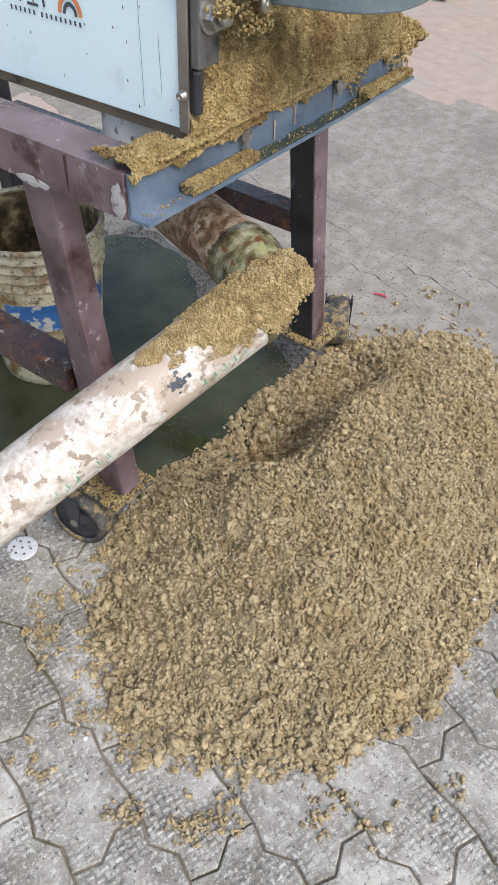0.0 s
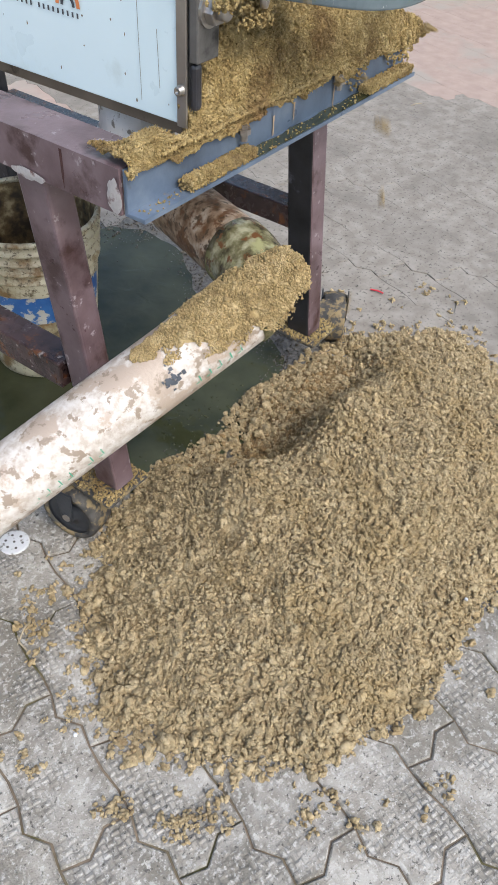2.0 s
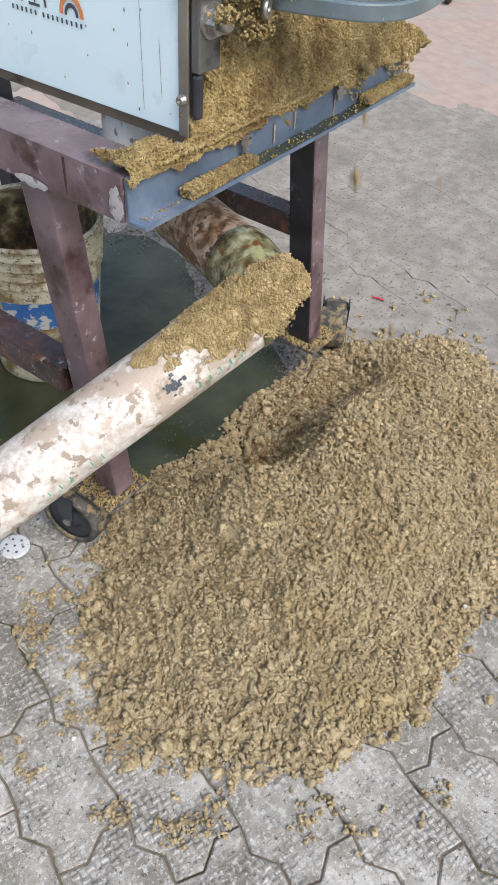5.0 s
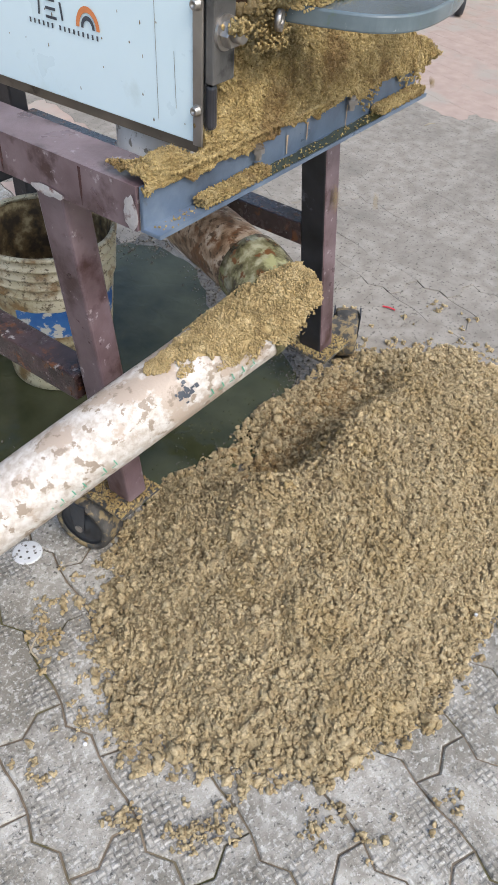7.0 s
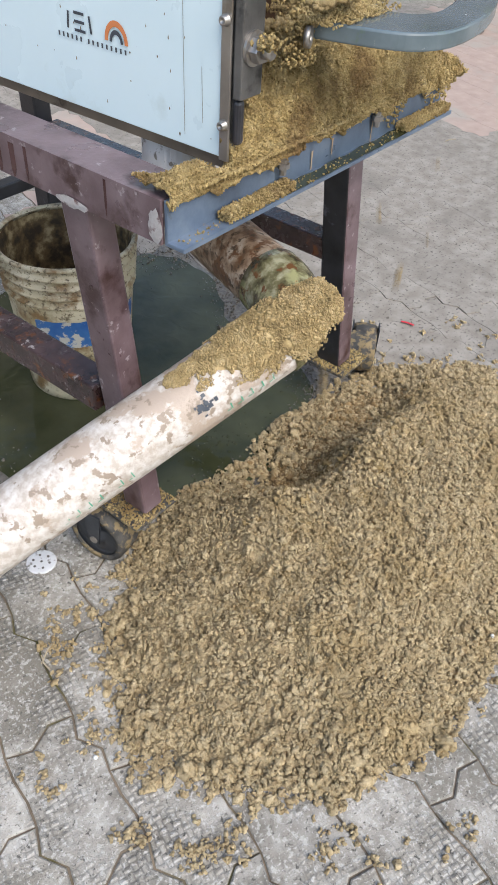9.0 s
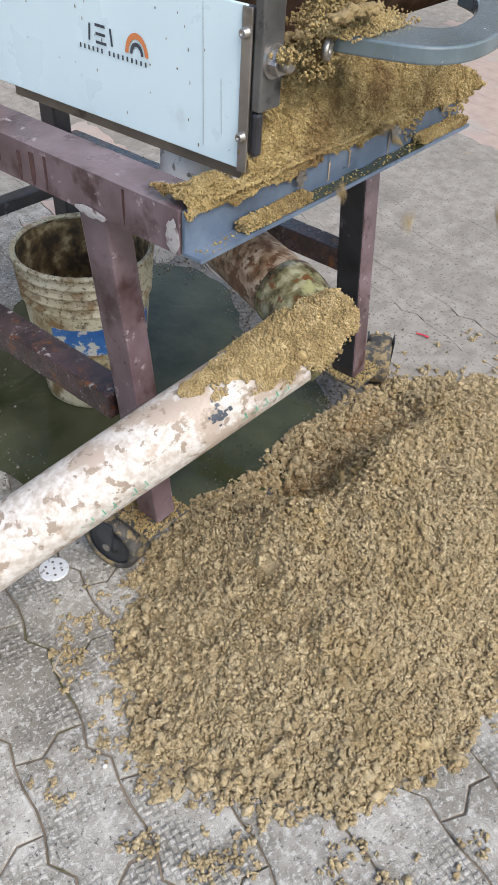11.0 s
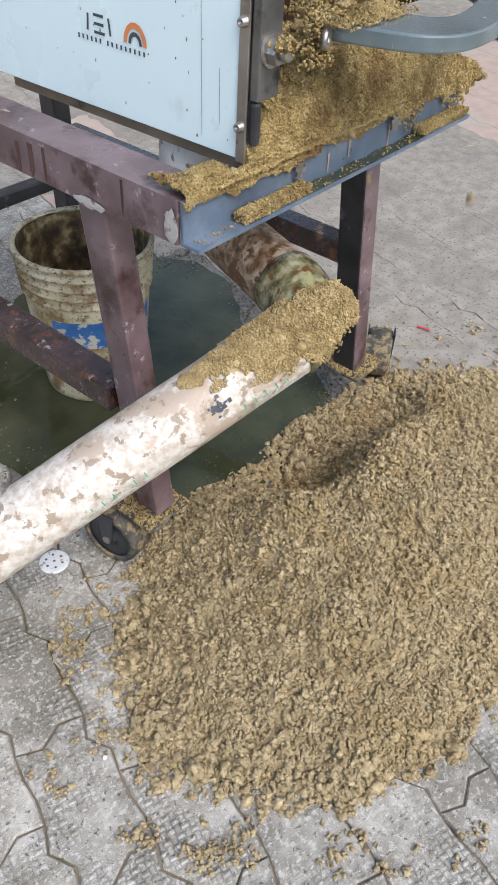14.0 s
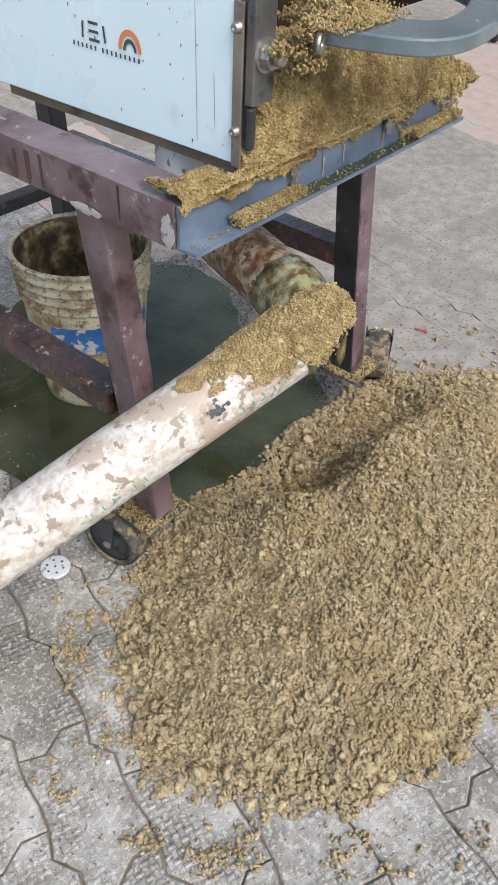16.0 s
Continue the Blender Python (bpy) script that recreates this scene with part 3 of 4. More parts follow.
def ground_heap():
    xs, ys = np.arange(-0.32, 1.06, 0.0035), np.arange(-0.56, 0.26, 0.0035)
    gx, gy = np.meshgrid(xs, ys)
    h = heap_height(gx, gy)
    base = sheet(xs, ys, np.maximum(h - 0.006, -0.0075), h > -0.004)

    def spread(count, low):
        x, y = RNG.uniform(-0.33, 1.06, count * 3), RNG.uniform(-0.57, 0.26, count * 3)
        z = heap_height(x, y)
        ok = z > low
        return x[ok][:count], y[ok][:count], z[ok][:count]

    # clumps a fingertip wide, each with smaller crumbs grown on it
    x, y, z = spread(13000, -0.006)
    size = 0.0028 * np.exp(RNG.normal(0, 0.34, len(x))) * (1 + 0.45 * np.clip(1 - z / 0.06, 0, 1))
    core = np.stack([x, y, np.maximum(z, 0) + size * 0.25], 1)
    clumps = crumbs(core, size, 2, 0.22, 0.25)
    way = RNG.normal(0, 1, (len(x) * 3, 3))
    way /= np.linalg.norm(way, axis=1)[:, None]
    way[:, 2] = np.abs(way[:, 2])
    grown = crumbs(np.repeat(core, 3, 0) + way * np.repeat(size, 3)[:, None] * 0.75, np.repeat(size, 3) * RNG.uniform(0.28, 0.55, len(x) * 3), 1, 0.34)
    x, y, z = spread(16000, -0.002)
    mid = 0.0026 * np.exp(RNG.normal(0, 0.3, len(x)))
    coarse = crumbs(np.stack([x, y, np.maximum(z, 0) - 0.001], 1), mid, 1, 0.34)
    x, y, z = spread(16000, 0.0)
    fine = crumbs(np.stack([x, y, z + 0.002], 1), RNG.uniform(0.0010, 0.0021, len(x)), 1, 0.35)
    x, y, z = spread(2500, 0.0)
    hair = strands(np.stack([x, y, z + 0.004], 1), RNG.uniform(0.005, 0.011, len(x)), 0.0005)
    ob = new("pulp_heap", raw_mesh("pulp_heap", [(*base, True), (*clumps, True), (*grown, True), (*coarse, True), fine, hair], M_pile))
    tagged(ob, "large crumbly heap of tan pressed cane pulp on the paving", "heap", kind="stuff")


def damp_pulp():
    # darker crumbs in the hollow: damp and the hollow's shade in one colour
    x, y = RNG.uniform(0.16, 0.72, 16000), RNG.uniform(-0.09, 0.15, 16000)
    z = heap_height(x, y)
    near = np.exp(-((y - 0.02) / 0.06) ** 2) * np.clip((x - 0.17) * 9, 0, 1) * np.clip((0.70 - x) * 9, 0, 1)
    ok = (z > 0) & (RNG.uniform(size=len(x)) < near * np.clip(0.65 + 0.8 * value_noise(x, y, 20, 31), 0, 1))
    x, y, z = x[ok], y[ok], z[ok]
    a = crumbs(np.stack([x, y, z + 0.0012], 1), 0.0027 * np.exp(RNG.normal(0, 0.35, len(x))), 1, 0.34)
    ob = new("damp_pulp", raw_mesh("damp_pulp", [a], M_damp_shade, True))
    tagged(ob, "dark freshly fallen pulp in the heap's hollow, damp and shade in its colour", "pulp", kind="stuff")


def scattered_crumbs():
    x, y = RNG.uniform(-0.42, 1.2, 9000), RNG.uniform(-0.66, 0.35, 9000)
    r = heap_reach(x, y)
    patch = value_noise(x, y, 11, 8)
    ok = (r > 0.95) & (RNG.uniform(size=len(x)) < 0.9 * np.exp(-(r - 1.0) * 11) * np.clip(0.5 + 1.3 * patch, 0.02, 1))
    ok &= (y < 0.12) | (x < 0.0) | (x > 0.75)
    x, y, r = x[ok], y[ok], r[ok]
    size = RNG.uniform(0.003, 0.0085, len(x))
    blocks = [grains(np.stack([x, y, size * 0.35], 1), size)]
    # small groups on the paving before the heap
    for cx, cy, n_ in ((-0.235, -0.275, 26), (-0.20, -0.30, 20), (-0.13, -0.40, 14), (-0.20, -0.13, 16), (-0.225, -0.06, 12),
                       (-0.16, 0.07, 18), (-0.12, 0.115, 16), (-0.30, -0.07, 7), (-0.10, -0.46, 6), (0.01, -0.52, 7), (-0.27, -0.20, 10),
                       (0.9, 0.2, 8), (1.05, 0.05, 8), (0.8, 0.3, 6)):
        p = RNG.normal((cx, cy), (0.016, 0.012), size=(n_, 2))
        s = RNG.uniform(0.003, 0.008, n_)
        blocks.append(grains(np.stack([p[:, 0], p[:, 1], s * 0.35], 1), s))
    ob = new("scattered_pulp", raw_mesh("scattered_pulp", blocks, M_pile, True))
    tagged(ob, "loose yellow-tan pulp crumbs lying on the paving", "crumbs", kind="stuff")


# ---- the steel stand ----
TOP = 0.68


def castor(m, dx, dy, axle):
    """A castor whose wheel stands off its pivot by (dx, dy); axle: degrees."""
    c = thing("castor", m, "", "")
    part("plate", box(-0.045, -0.045, 0.110, 0.045, 0.045, 0.116), M_tread, c, "dirty steel plate")
    turn_ = pose(dx, dy, 0.053, 0, 0, axle)
    part("bracket", box(min(0, 0.7 * dx) - 0.012, min(0, dy) - 0.012, 0.1065, max(0, 0.7 * dx) + 0.012, max(0, dy) + 0.012, 0.1095, 0.001), M_tread, c)
    for s in (-1, 1):
        bm = extrude([(-0.016, 0.057), (0.016, 0.057), (0.009, -0.008), (-0.009, -0.008)], -0.0015, 0.0015, 0.0005)
        bmesh.ops.transform(bm, verts=bm.verts, matrix=turn_ @ pose(0, 0.0275 * s, 0, 90))
        part("fork", bm, M_rubber, c)
    at = turn_ @ pose(0, 0, 0, 90)
    bm = lathe([(0.040, -0.024), (0.048, -0.025), (0.052, -0.020), (0.053, 0), (0.052, 0.020), (0.048, 0.025), (0.040, 0.024)], 40, closed=True)
    bmesh.ops.transform(bm, verts=bm.verts, matrix=at)
    w = part("wheel", bm, M_tread, c, "muddy rubber castor wheel", True)
    bm = lathe([(0.0, -0.023), (0.012, -0.024), (0.014, -0.019), (0.036, -0.018), (0.041, -0.023), (0.041, 0.023), (0.036, 0.018), (0.014, 0.019), (0.012, 0.024), (0.0, 0.023)], 36)
    bmesh.ops.transform(bm, verts=bm.verts, matrix=at)
    part("hub", bm, M_rubber, w, "black plastic hub", True)
    bm = lathe([(0.0, -0.031), (0.007, -0.031), (0.007, 0.031), (0.0, 0.031)], 12)
    bmesh.ops.transform(bm, verts=bm.verts, matrix=at)
    part("axle", bm, M_steel, w)
    return c


def leg(parent, x, y, lean, face, side, z0=0.116, z1=0.64, w=0.046, d=0.05):
    """A square tube leg; its left face takes its own material."""
    bm = box(0, 0, 0, w, d, z1 - z0, 0.004)
    for f in bm.faces:
        f.material_index = 0 if f.normal.x < -0.6 else 1
    for v in bm.verts:
        k = v.co.z / (z1 - z0)
        v.co.x += lean[0] * k
        v.co.y += lean[1] * k
    bmesh.ops.translate(bm, verts=bm.verts, vec=(x, y, z0))
    return part("leg", bm, [face, side], parent)


def stand():
    s = thing("steel_stand", pose(0, 0, 0), "worn purple and blue-grey welded steel stand on castors", "stand")
    # side beam, an angle with its top flange inward
    L = 0.98
    prof = [(0, 0.052), (0.058, 0.052), (0.058, 0.047), (0.005, 0.047), (0.005, 0.003), (0, 0.003)]
    bm = bmesh.new()
    extrude([(px, pz) for px, pz in prof], 0, L, 0.0012, bm)
    bmesh.ops.transform(bm, verts=bm.verts, matrix=Matrix(((1, 0, 0, 0.009), (0, 0, 1, 0.004), (0, 1, 0, TOP - 0.052), (0, 0, 0, 1))))
    bmesh.ops.recalc_face_normals(bm, faces=bm.faces)
    part("side_beam", bm, M_purple, s, "purple painted side beam with drips")
    bm = bmesh.new()
    extrude([(-px, pz) for px, pz in prof], 0, L, 0.0012, bm)
    bmesh.ops.transform(bm, verts=bm.verts, matrix=Matrix(((1, 0, 0, 0.596), (0, 0, 1, 0.004), (0, 1, 0, TOP - 0.052), (0, 0, 0, 1))))
    bmesh.ops.recalc_face_normals(bm, faces=bm.faces)
    part("side_beam", bm, M_purple, s)
    # front beam, an angle with its foot flange outward
    bm = extrude([(0.0, 0.003), (0.0, 0.052), (-0.005, 0.052), (-0.005, 0.008), (-0.027, 0.008), (-0.027, 0.003)], 0.011, 0.592, 0.0012)
    bmesh.ops.transform(bm, verts=bm.verts, matrix=Matrix(((0, 0, 1, 0), (1, 0, 0, 0.002), (0, 1, 0, TOP - 0.052), (0, 0, 0, 1))))
    bmesh.ops.recalc_face_normals(bm, faces=bm.faces)
    part("front_beam", bm, M_blue, s, "blue-grey front angle streaked with juice")
    bm = extrude([(0.0, 0.0), (0.0, 0.052), (0.005, 0.052), (0.005, 0.005), (0.034, 0.005), (0.034, 0.0)], 0.017, 0.588, 0.0012)
    bmesh.ops.transform(bm, verts=bm.verts, matrix=Matrix(((0, 0, 1, 0), (1, 0, 0, L - 0.002), (0, 1, 0, TOP - 0.052), (0, 0, 0, 1))))
    bmesh.ops.recalc_face_normals(bm, faces=bm.faces)
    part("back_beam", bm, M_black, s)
    # weld bead at the corner
    bm = tube([(0.009, -0.002, TOP - 0.05 + 0.008 * k + 0.0) for k in range(7)], 0.004, 0, 8, 0.004)
    part("weld", bm, M_steel, s, "rough grey weld bead")
    bm = bmesh.new()
    edge = [(0.185 + 0.30 * k / 16, -0.006 - 0.002 * math.sin(k * 1.7)) for k in range(17)] + [(0.485 - 0.30 * k / 16, -0.0240 + 0.0006 * math.sin(k * 2.1)) for k in range(17)]
    bm.faces.new([bm.verts.new((x, y, TOP - 0.0432)) for x, y in edge])
    bmesh.ops.recalc_face_normals(bm, faces=bm.faces)
    part("juice_film", bm, M_juice, s, "dark green film of spilt juice")
    for x, z in ((0.194, TOP - 0.013), (0.397, TOP - 0.010)):
        bm = lathe([(0.0, -0.012), (0.0042, -0.012), (0.0042, -0.004), (0.0075, -0.004), (0.0075, 0.002), (0.0042, 0.002), (0.0042, 0.006), (0.0, 0.006)], 6)
        bmesh.ops.translate(bm, verts=bm.verts, vec=(x, -0.011, z))
        part("bolt", bm, M_steel, s, "steel bolt in the front angle")
    for x0, z0, z1 in ((0.262, TOP - 0.018, TOP - 0.040), (0.305, TOP - 0.014, TOP - 0.034), (0.398, TOP - 0.016, TOP - 0.047)):
        bm = bmesh.new()
        bm.faces.new([bm.verts.new(v) for v in ((x0 - 0.0022, -0.0045, z0), (x0 + 0.0018, -0.0045, z0), (x0 + 0.0008, -0.0045, 0.6 * z0 + 0.4 * z1), (x0 + 0.0015, -0.0045, z1), (x0 - 0.0008, -0.0045, z1 - 0.002), (x0 - 0.0012, -0.0045, 0.5 * z0 + 0.5 * z1))])
        part("rust_drip", bm, M_rust, s, "orange juice stain")
    for cy, cz, ry_, rz_ in ((0.140, TOP - 0.047, 0.026, 0.006), (0.012, TOP - 0.030, 0.010, 0.020)):
        bm = bmesh.new()
        ring = [bm.verts.new((0.0074, cy + ry_ * math.cos(k * math.pi / 9) * (1 + 0.4 * noise.noise((k * 1.3, cy * 50, 0))), cz + rz_ * math.sin(k * math.pi / 9) * (1 + 0.4 * noise.noise((k * 1.3, 5, cy * 50))))) for k in range(18)]
        mid = bm.verts.new((0.006, cy, cz))
        for k in range(18):
            bm.faces.new((ring[k], ring[(k + 1) % 18], mid))
        bmesh.ops.recalc_face_normals(bm, faces=bm.faces)
        part("weld_patch", bm, M_weld, s, "pale grey weld patch", True)
    for cy, z0, ln, w in ((0.262, 0.646, 0.030, 0.010), (0.238, 0.650, 0.038, 0.014), (0.214, 0.652, 0.026, 0.008), (0.300, 0.655, 0.020, 0.004), (0.085, 0.655, 0.030, 0.006), (0.34, 0.66, 0.04, 0.007), (0.39, 0.655, 0.03, 0.004)):
        bm = bmesh.new()
        top = z0 + 0.022
        bm.faces.new([bm.verts.new((0.0087, cy + a_ * w * 0.7, z_)) for a_, z_ in ((-0.5, top), (0.5, top), (0.42, z0 - 0.3 * ln), (0.16, z0 - 0.5 * ln), (0.0, max(z0 - ln, 0.6325)), (-0.2, z0 - 0.4 * ln), (-0.45, z0 - 0.2 * ln))])
        part("drip", bm, M_drip, s, "dark wet drip")
    # bearers under the machine's feet
    for x, far in ((0.150, 0.165), (0.455, 0.972)):
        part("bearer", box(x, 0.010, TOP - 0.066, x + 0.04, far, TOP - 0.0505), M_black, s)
    # legs; the right front one's left face has shade put into its black
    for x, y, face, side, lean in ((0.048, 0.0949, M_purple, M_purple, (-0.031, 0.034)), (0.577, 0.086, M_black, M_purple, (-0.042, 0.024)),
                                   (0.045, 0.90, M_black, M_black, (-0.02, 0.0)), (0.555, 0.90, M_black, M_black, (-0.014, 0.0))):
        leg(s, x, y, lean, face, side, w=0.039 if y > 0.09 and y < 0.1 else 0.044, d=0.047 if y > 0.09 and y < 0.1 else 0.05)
    # lower rails
    part("rail", box(0.030, 0.166, 0.300, 0.076, 0.9, 0.343, 0.003), M_rail, s, "wet rusty lower rail")
    part("rail", box(0.560, 0.138, 0.338, 0.605, 0.9, 0.378, 0.003), M_rail, s, "wet rusty lower rail")
    part("rail", box(0.09, 0.915, 0.236, 0.55, 0.95, 0.266, 0.003), M_black, s)
    for x, y, dx, dy, a in ((0.062, 0.128, -0.038, 0.040, -80), (0.604, 0.108, 0.150, 0.022, 30), (0.07, 0.925, 0.03, 0.03, 30), (0.58, 0.925, 0.03, 0.03, 80)):
        c = castor(pose(x, y, 0), dx, dy, a)
        c.parent = s
    return s


# ---- the machine ----
def machine():
    m = thing("cane_crusher", pose(0.111, 0.0025, 0.692, 0, 0, 1.3), "small cane crusher with pale blue filmed steel panel", "machine")
    part("side_panel", box(0, 0.008, 0, 0.004, 0.412, 0.157, 0.0012), M_film, m, "pale blue film-covered side panel with drips")
    part("skirt", box(0.006, 0.0, -0.014, 0.012, 0.39, 0.0015, 0.001), M_skirt, m, "dull brown steel skirt")
    part("casing", box(0.013, 0.225, 0.0, 0.53, 0.392, 0.155, 0.002), M_plate, m)
    part("side_wall", box(0.005, 0.0, 0.0, 0.012, 0.390, 0.155, 0.001), M_plate, m)
    part("upper_casing", box(0.013, 0.225, 0.166, 0.53, 0.38, 0.40, 0.004), M_plate, m)
    strip = part("edge_strip", box(-0.0025, -0.0008, -0.002, 0.0005, 0.0115, 0.156, 0.0008), M_steel, m, "stainless edge strip")
    front = part("front_plate", box(0.001, -0.0125, 0.062, 0.036, -0.0012, 0.24, 0.002), M_plate, m, "grimy grey front plate")
    part("lower_bracket", box(0.001, -0.0105, 0.016, 0.013, -0.0012, 0.0615, 0.004), M_black, m, "black bracket below the front plate")
    for z in (0.036, 0.134):
        bm = lathe([(0.0, 0.0), (0.0058, 0.0), (0.0058, 0.002), (0.0046, 0.0032), (0.0046, 0.007), (0.0038, 0.0078), (0.0022, 0.0078), (0.0018, 0.005), (0.0, 0.005)], 16)
        bmesh.ops.transform(bm, verts=bm.verts, matrix=Matrix.Translation((-0.0025, 0.0048, z)) @ pose(0, 0, 0, 0, -90, 0))
        part("screw", bm, M_steel, strip, "steel cap screw", True)
    # big nut
    at = Matrix.Translation((0.018, -0.0125, 0.109)) @ pose(0, 0, 0, 90, 0, 0)
    bm = lathe([(0.0, 0.0), (0.0165, 0.0), (0.0165, 0.003), (0.0, 0.003)], 32)
    bmesh.ops.transform(bm, verts=bm.verts, matrix=at)
    w = part("washer", bm, M_steel, front, "steel washer")
    bm = lathe([(0.0, 0.003), (0.0125, 0.003), (0.0132, 0.005), (0.0132, 0.012), (0.0125, 0.0135), (0.0, 0.0135)], 6)
    bmesh.ops.transform(bm, verts=bm.verts, matrix=at)
    part("nut", bm, M_steel, front, "large steel hexagon nut")
    bm = lathe([(0.0, 0.0135), (0.0075, 0.0135), (0.0075, 0.022), (0.006, 0.024), (0.0, 0.024)], 20)
    bmesh.ops.transform(bm, verts=bm.verts, matrix=at)
    part("bolt_end", bm, M_steel, front, "", True)
    # small clamp ring beside the arm
    bm = lathe([(0.005, -0.003), (0.0105, -0.003), (0.0105, 0.003), (0.005, 0.003)], 20, closed=True)
    bmesh.ops.transform(bm, verts=bm.verts, matrix=Matrix.Translation((0.078, -0.036, 0.113)) @ pose(0, 0, 0, 90, 0, 20))
    part("ring", bm, M_steel, front, "", True)
    # feet
    for x, y in ((0.056, 0.125), (0.36, 0.105), (0.36, 0.34)):
        bm = lathe([(0.0, -0.062), (0.046, -0.062), (0.046, -0.052), (0.043, -0.051), (0.043, -0.001), (0.0, -0.001)], 36)
        bmesh.ops.transform(bm, verts=bm.verts, matrix=Matrix.Translation((x + 0.004, y, 0)))
        part("foot", bm, M_lid, m, "white cylindrical machine foot")
    # printed mark: angular dark strokes, two arcs and a line of small bars, all plain shapes
    panel = bpy.data.objects["side_panel"]
    bm = bmesh.new()

    def stroke(y0, z0, y1, z1, w, t=0.0012):
        a, c = Vector((y0, z0)), Vector((y1, z1))
        d = (c - a).normalized()
        nrm = Vector((-d.y, d.x)) * w / 2
        vs = [bm.verts.new((-t, p.x, p.y)) for p in (a - nrm, c - nrm, c + nrm, a + nrm)]
        bm.faces.new(vs)

    z0, k, sh = 0.0835, 0.0175, 0.007
    for a in (((0.2235, z0), (0.2215, z0 + k)), ((0.197, z0 + k), (0.213, z0 + k)), ((0.197, z0 + k * 0.5), (0.2125, z0 + k * 0.5)),
              ((0.196, z0), (0.213, z0)), ((0.189, z0 + k), (0.187, z0))):
        stroke(a[0][0] + sh, a[0][1], a[1][0] + sh, a[1][1], 0.0030)
    part("mark", bm, M_ink, panel)
    for rad, wid, ink in ((0.0125, 0.0050, M_orange), (0.0065, 0.0036, M_ink)):
        bm = bmesh.new()
        for q in range(14):
            a0, a1 = math.pi * q / 14, math.pi * (q + 1) / 14
            cy, cz = 0.149 + sh, z0 - 0.001
            vs = [bm.verts.new((-0.0012, cy + r_ * math.cos(a_), cz + r_ * 1.25 * math.sin(a_))) for r_, a_ in ((rad, a0), (rad + wid, a0), (rad + wid, a1), (rad, a1))]
            bm.faces.new(vs)
        part("arc", bm, ink, panel)
    y = 0.239 + sh
    for word in (6, 9):
        for q in range(word):
            bm = bmesh.new()
            stroke(y, z0 - 0.0105, y, z0 - 0.0055, 0.0026)
            part("bar", bm, M_ink, panel)
            y -= 0.0070
        y -= 0.005
    # drips and splashes on the panel
    rnd = random.Random(5)
    for _ in range(34):
        bm = bmesh.new()
        y, z = rnd.uniform(0.02, 0.39), rnd.choice((rnd.uniform(0.01, 0.15), rnd.uniform(0.10, 0.15)))
        ln, w = rnd.uniform(0.0008, 0.0026), rnd.uniform(0.0005, 0.0012)
        # a drop with a pointed head
        bm.faces.new([bm.verts.new((-0.0008, y + w * math.sin(a_) * (1 - 0.6 * max(0, math.cos(a_))), z + ln * math.cos(a_))) for a_ in (k_ * math.pi / 5 for k_ in range(10))])
        part("splash", bm, M_splash, panel)
    for y, za, zb in ((0.062, 0.15, 0.012), (0.037, 0.085, 0.03)):
        bm = bmesh.new()
        stroke(y, za, y - 0.002, zb, 0.0005, 0.0007)
        part("drip", bm, M_splash, panel)
    # bent arm
    outer = [(0.20, 0.0), (0.212, -0.045), (0.226, -0.085), (0.243, -0.108), (0.268, -0.123), (0.30, -0.128), (0.335, -0.127), (0.375, -0.122), (0.415, -0.112), (0.455, -0.098), (0.50, -0.074), (0.535, -0.035), (0.555, 0.0)]
    inner = [(0.50, 0.0), (0.478, -0.03), (0.448, -0.05), (0.41, -0.066), (0.375, -0.075), (0.345, -0.079), (0.32, -0.076), (0.303, -0.062), (0.295, -0.035), (0.292, 0.0)]
    def curved(pts):
        out = []
        for i in range(len(pts) - 1):
            p0, p1, p2, p3 = (Vector(pts[max(0, min(len(pts) - 1, i + q))]) for q in (-1, 0, 1, 2))
            for q in range(4):
                t = q / 4
                out.append(0.5 * (2 * p1 + (p2 - p0) * t + (2 * p0 - 5 * p1 + 4 * p2 - p3) * t * t + (3 * p1 - p0 - 3 * p2 + p3) * t ** 3))
        return out + [Vector(pts[-1])]

    bm = extrude([(x - 0.105, y - 0.02) for x, y in curved(outer) + curved(inner)], 0.106, 0.124, 0.0025)
    part("arm", bm, M_arm, m, "wet blue-grey bent steel arm", False)
    # grooved roller behind the arm
    prof = []
    for q in range(42):
        z = 0.012 * q
        prof += [(0.066, z), (0.060, z + 0.004), (0.060, z + 0.008)]
    bm = lathe([(0.0, 0.0)] + prof + [(0.0, 0.504)], 40)
    bmesh.ops.transform(bm, verts=bm.verts, matrix=Matrix.Translation((0.20, 0.135, 0.118)) @ pose(0, 0, 0, 0, 90, 0))
    part("roller", bm, M_roller, m, "dark brown grooved crushing roller")
    return m


# ---- pulp on the machine and stand ----
def chute_height(x, y):
    """Top of the pulp that banks up on the stand's front."""
    crest = 0.800 - 0.16 * np.clip(x - 0.15, 0, 1) - 0.55 * np.clip(x - 0.56, 0, 1)
    bulge = (0.062 - 0.05 * np.clip(x - 0.25, 0, 0.5)) * (1 - np.exp(-np.clip(y + 0.007, 0, 1) / 0.010))
    slope = TOP - 0.010 + bulge + 0.62 * (y + 0.016)
    thin = TOP + 0.014 + 0.02 * np.clip(x - 0.03, 0, 0.1)
    h = np.minimum(slope, crest)
    h = np.where(x < 0.112, np.minimum(h, thin), h)
    h = h - 0.075 * np.exp(-((x - 0.128) / 0.026) ** 2) * np.clip((y + 0.004) / 0.03, 0, 1)
    return h + 0.008 * value_noise(x, y, 24, 11) + 0.005 * value_noise(x, y, 60, 12) + 0.003 * value_noise(x, y, 130, 13)


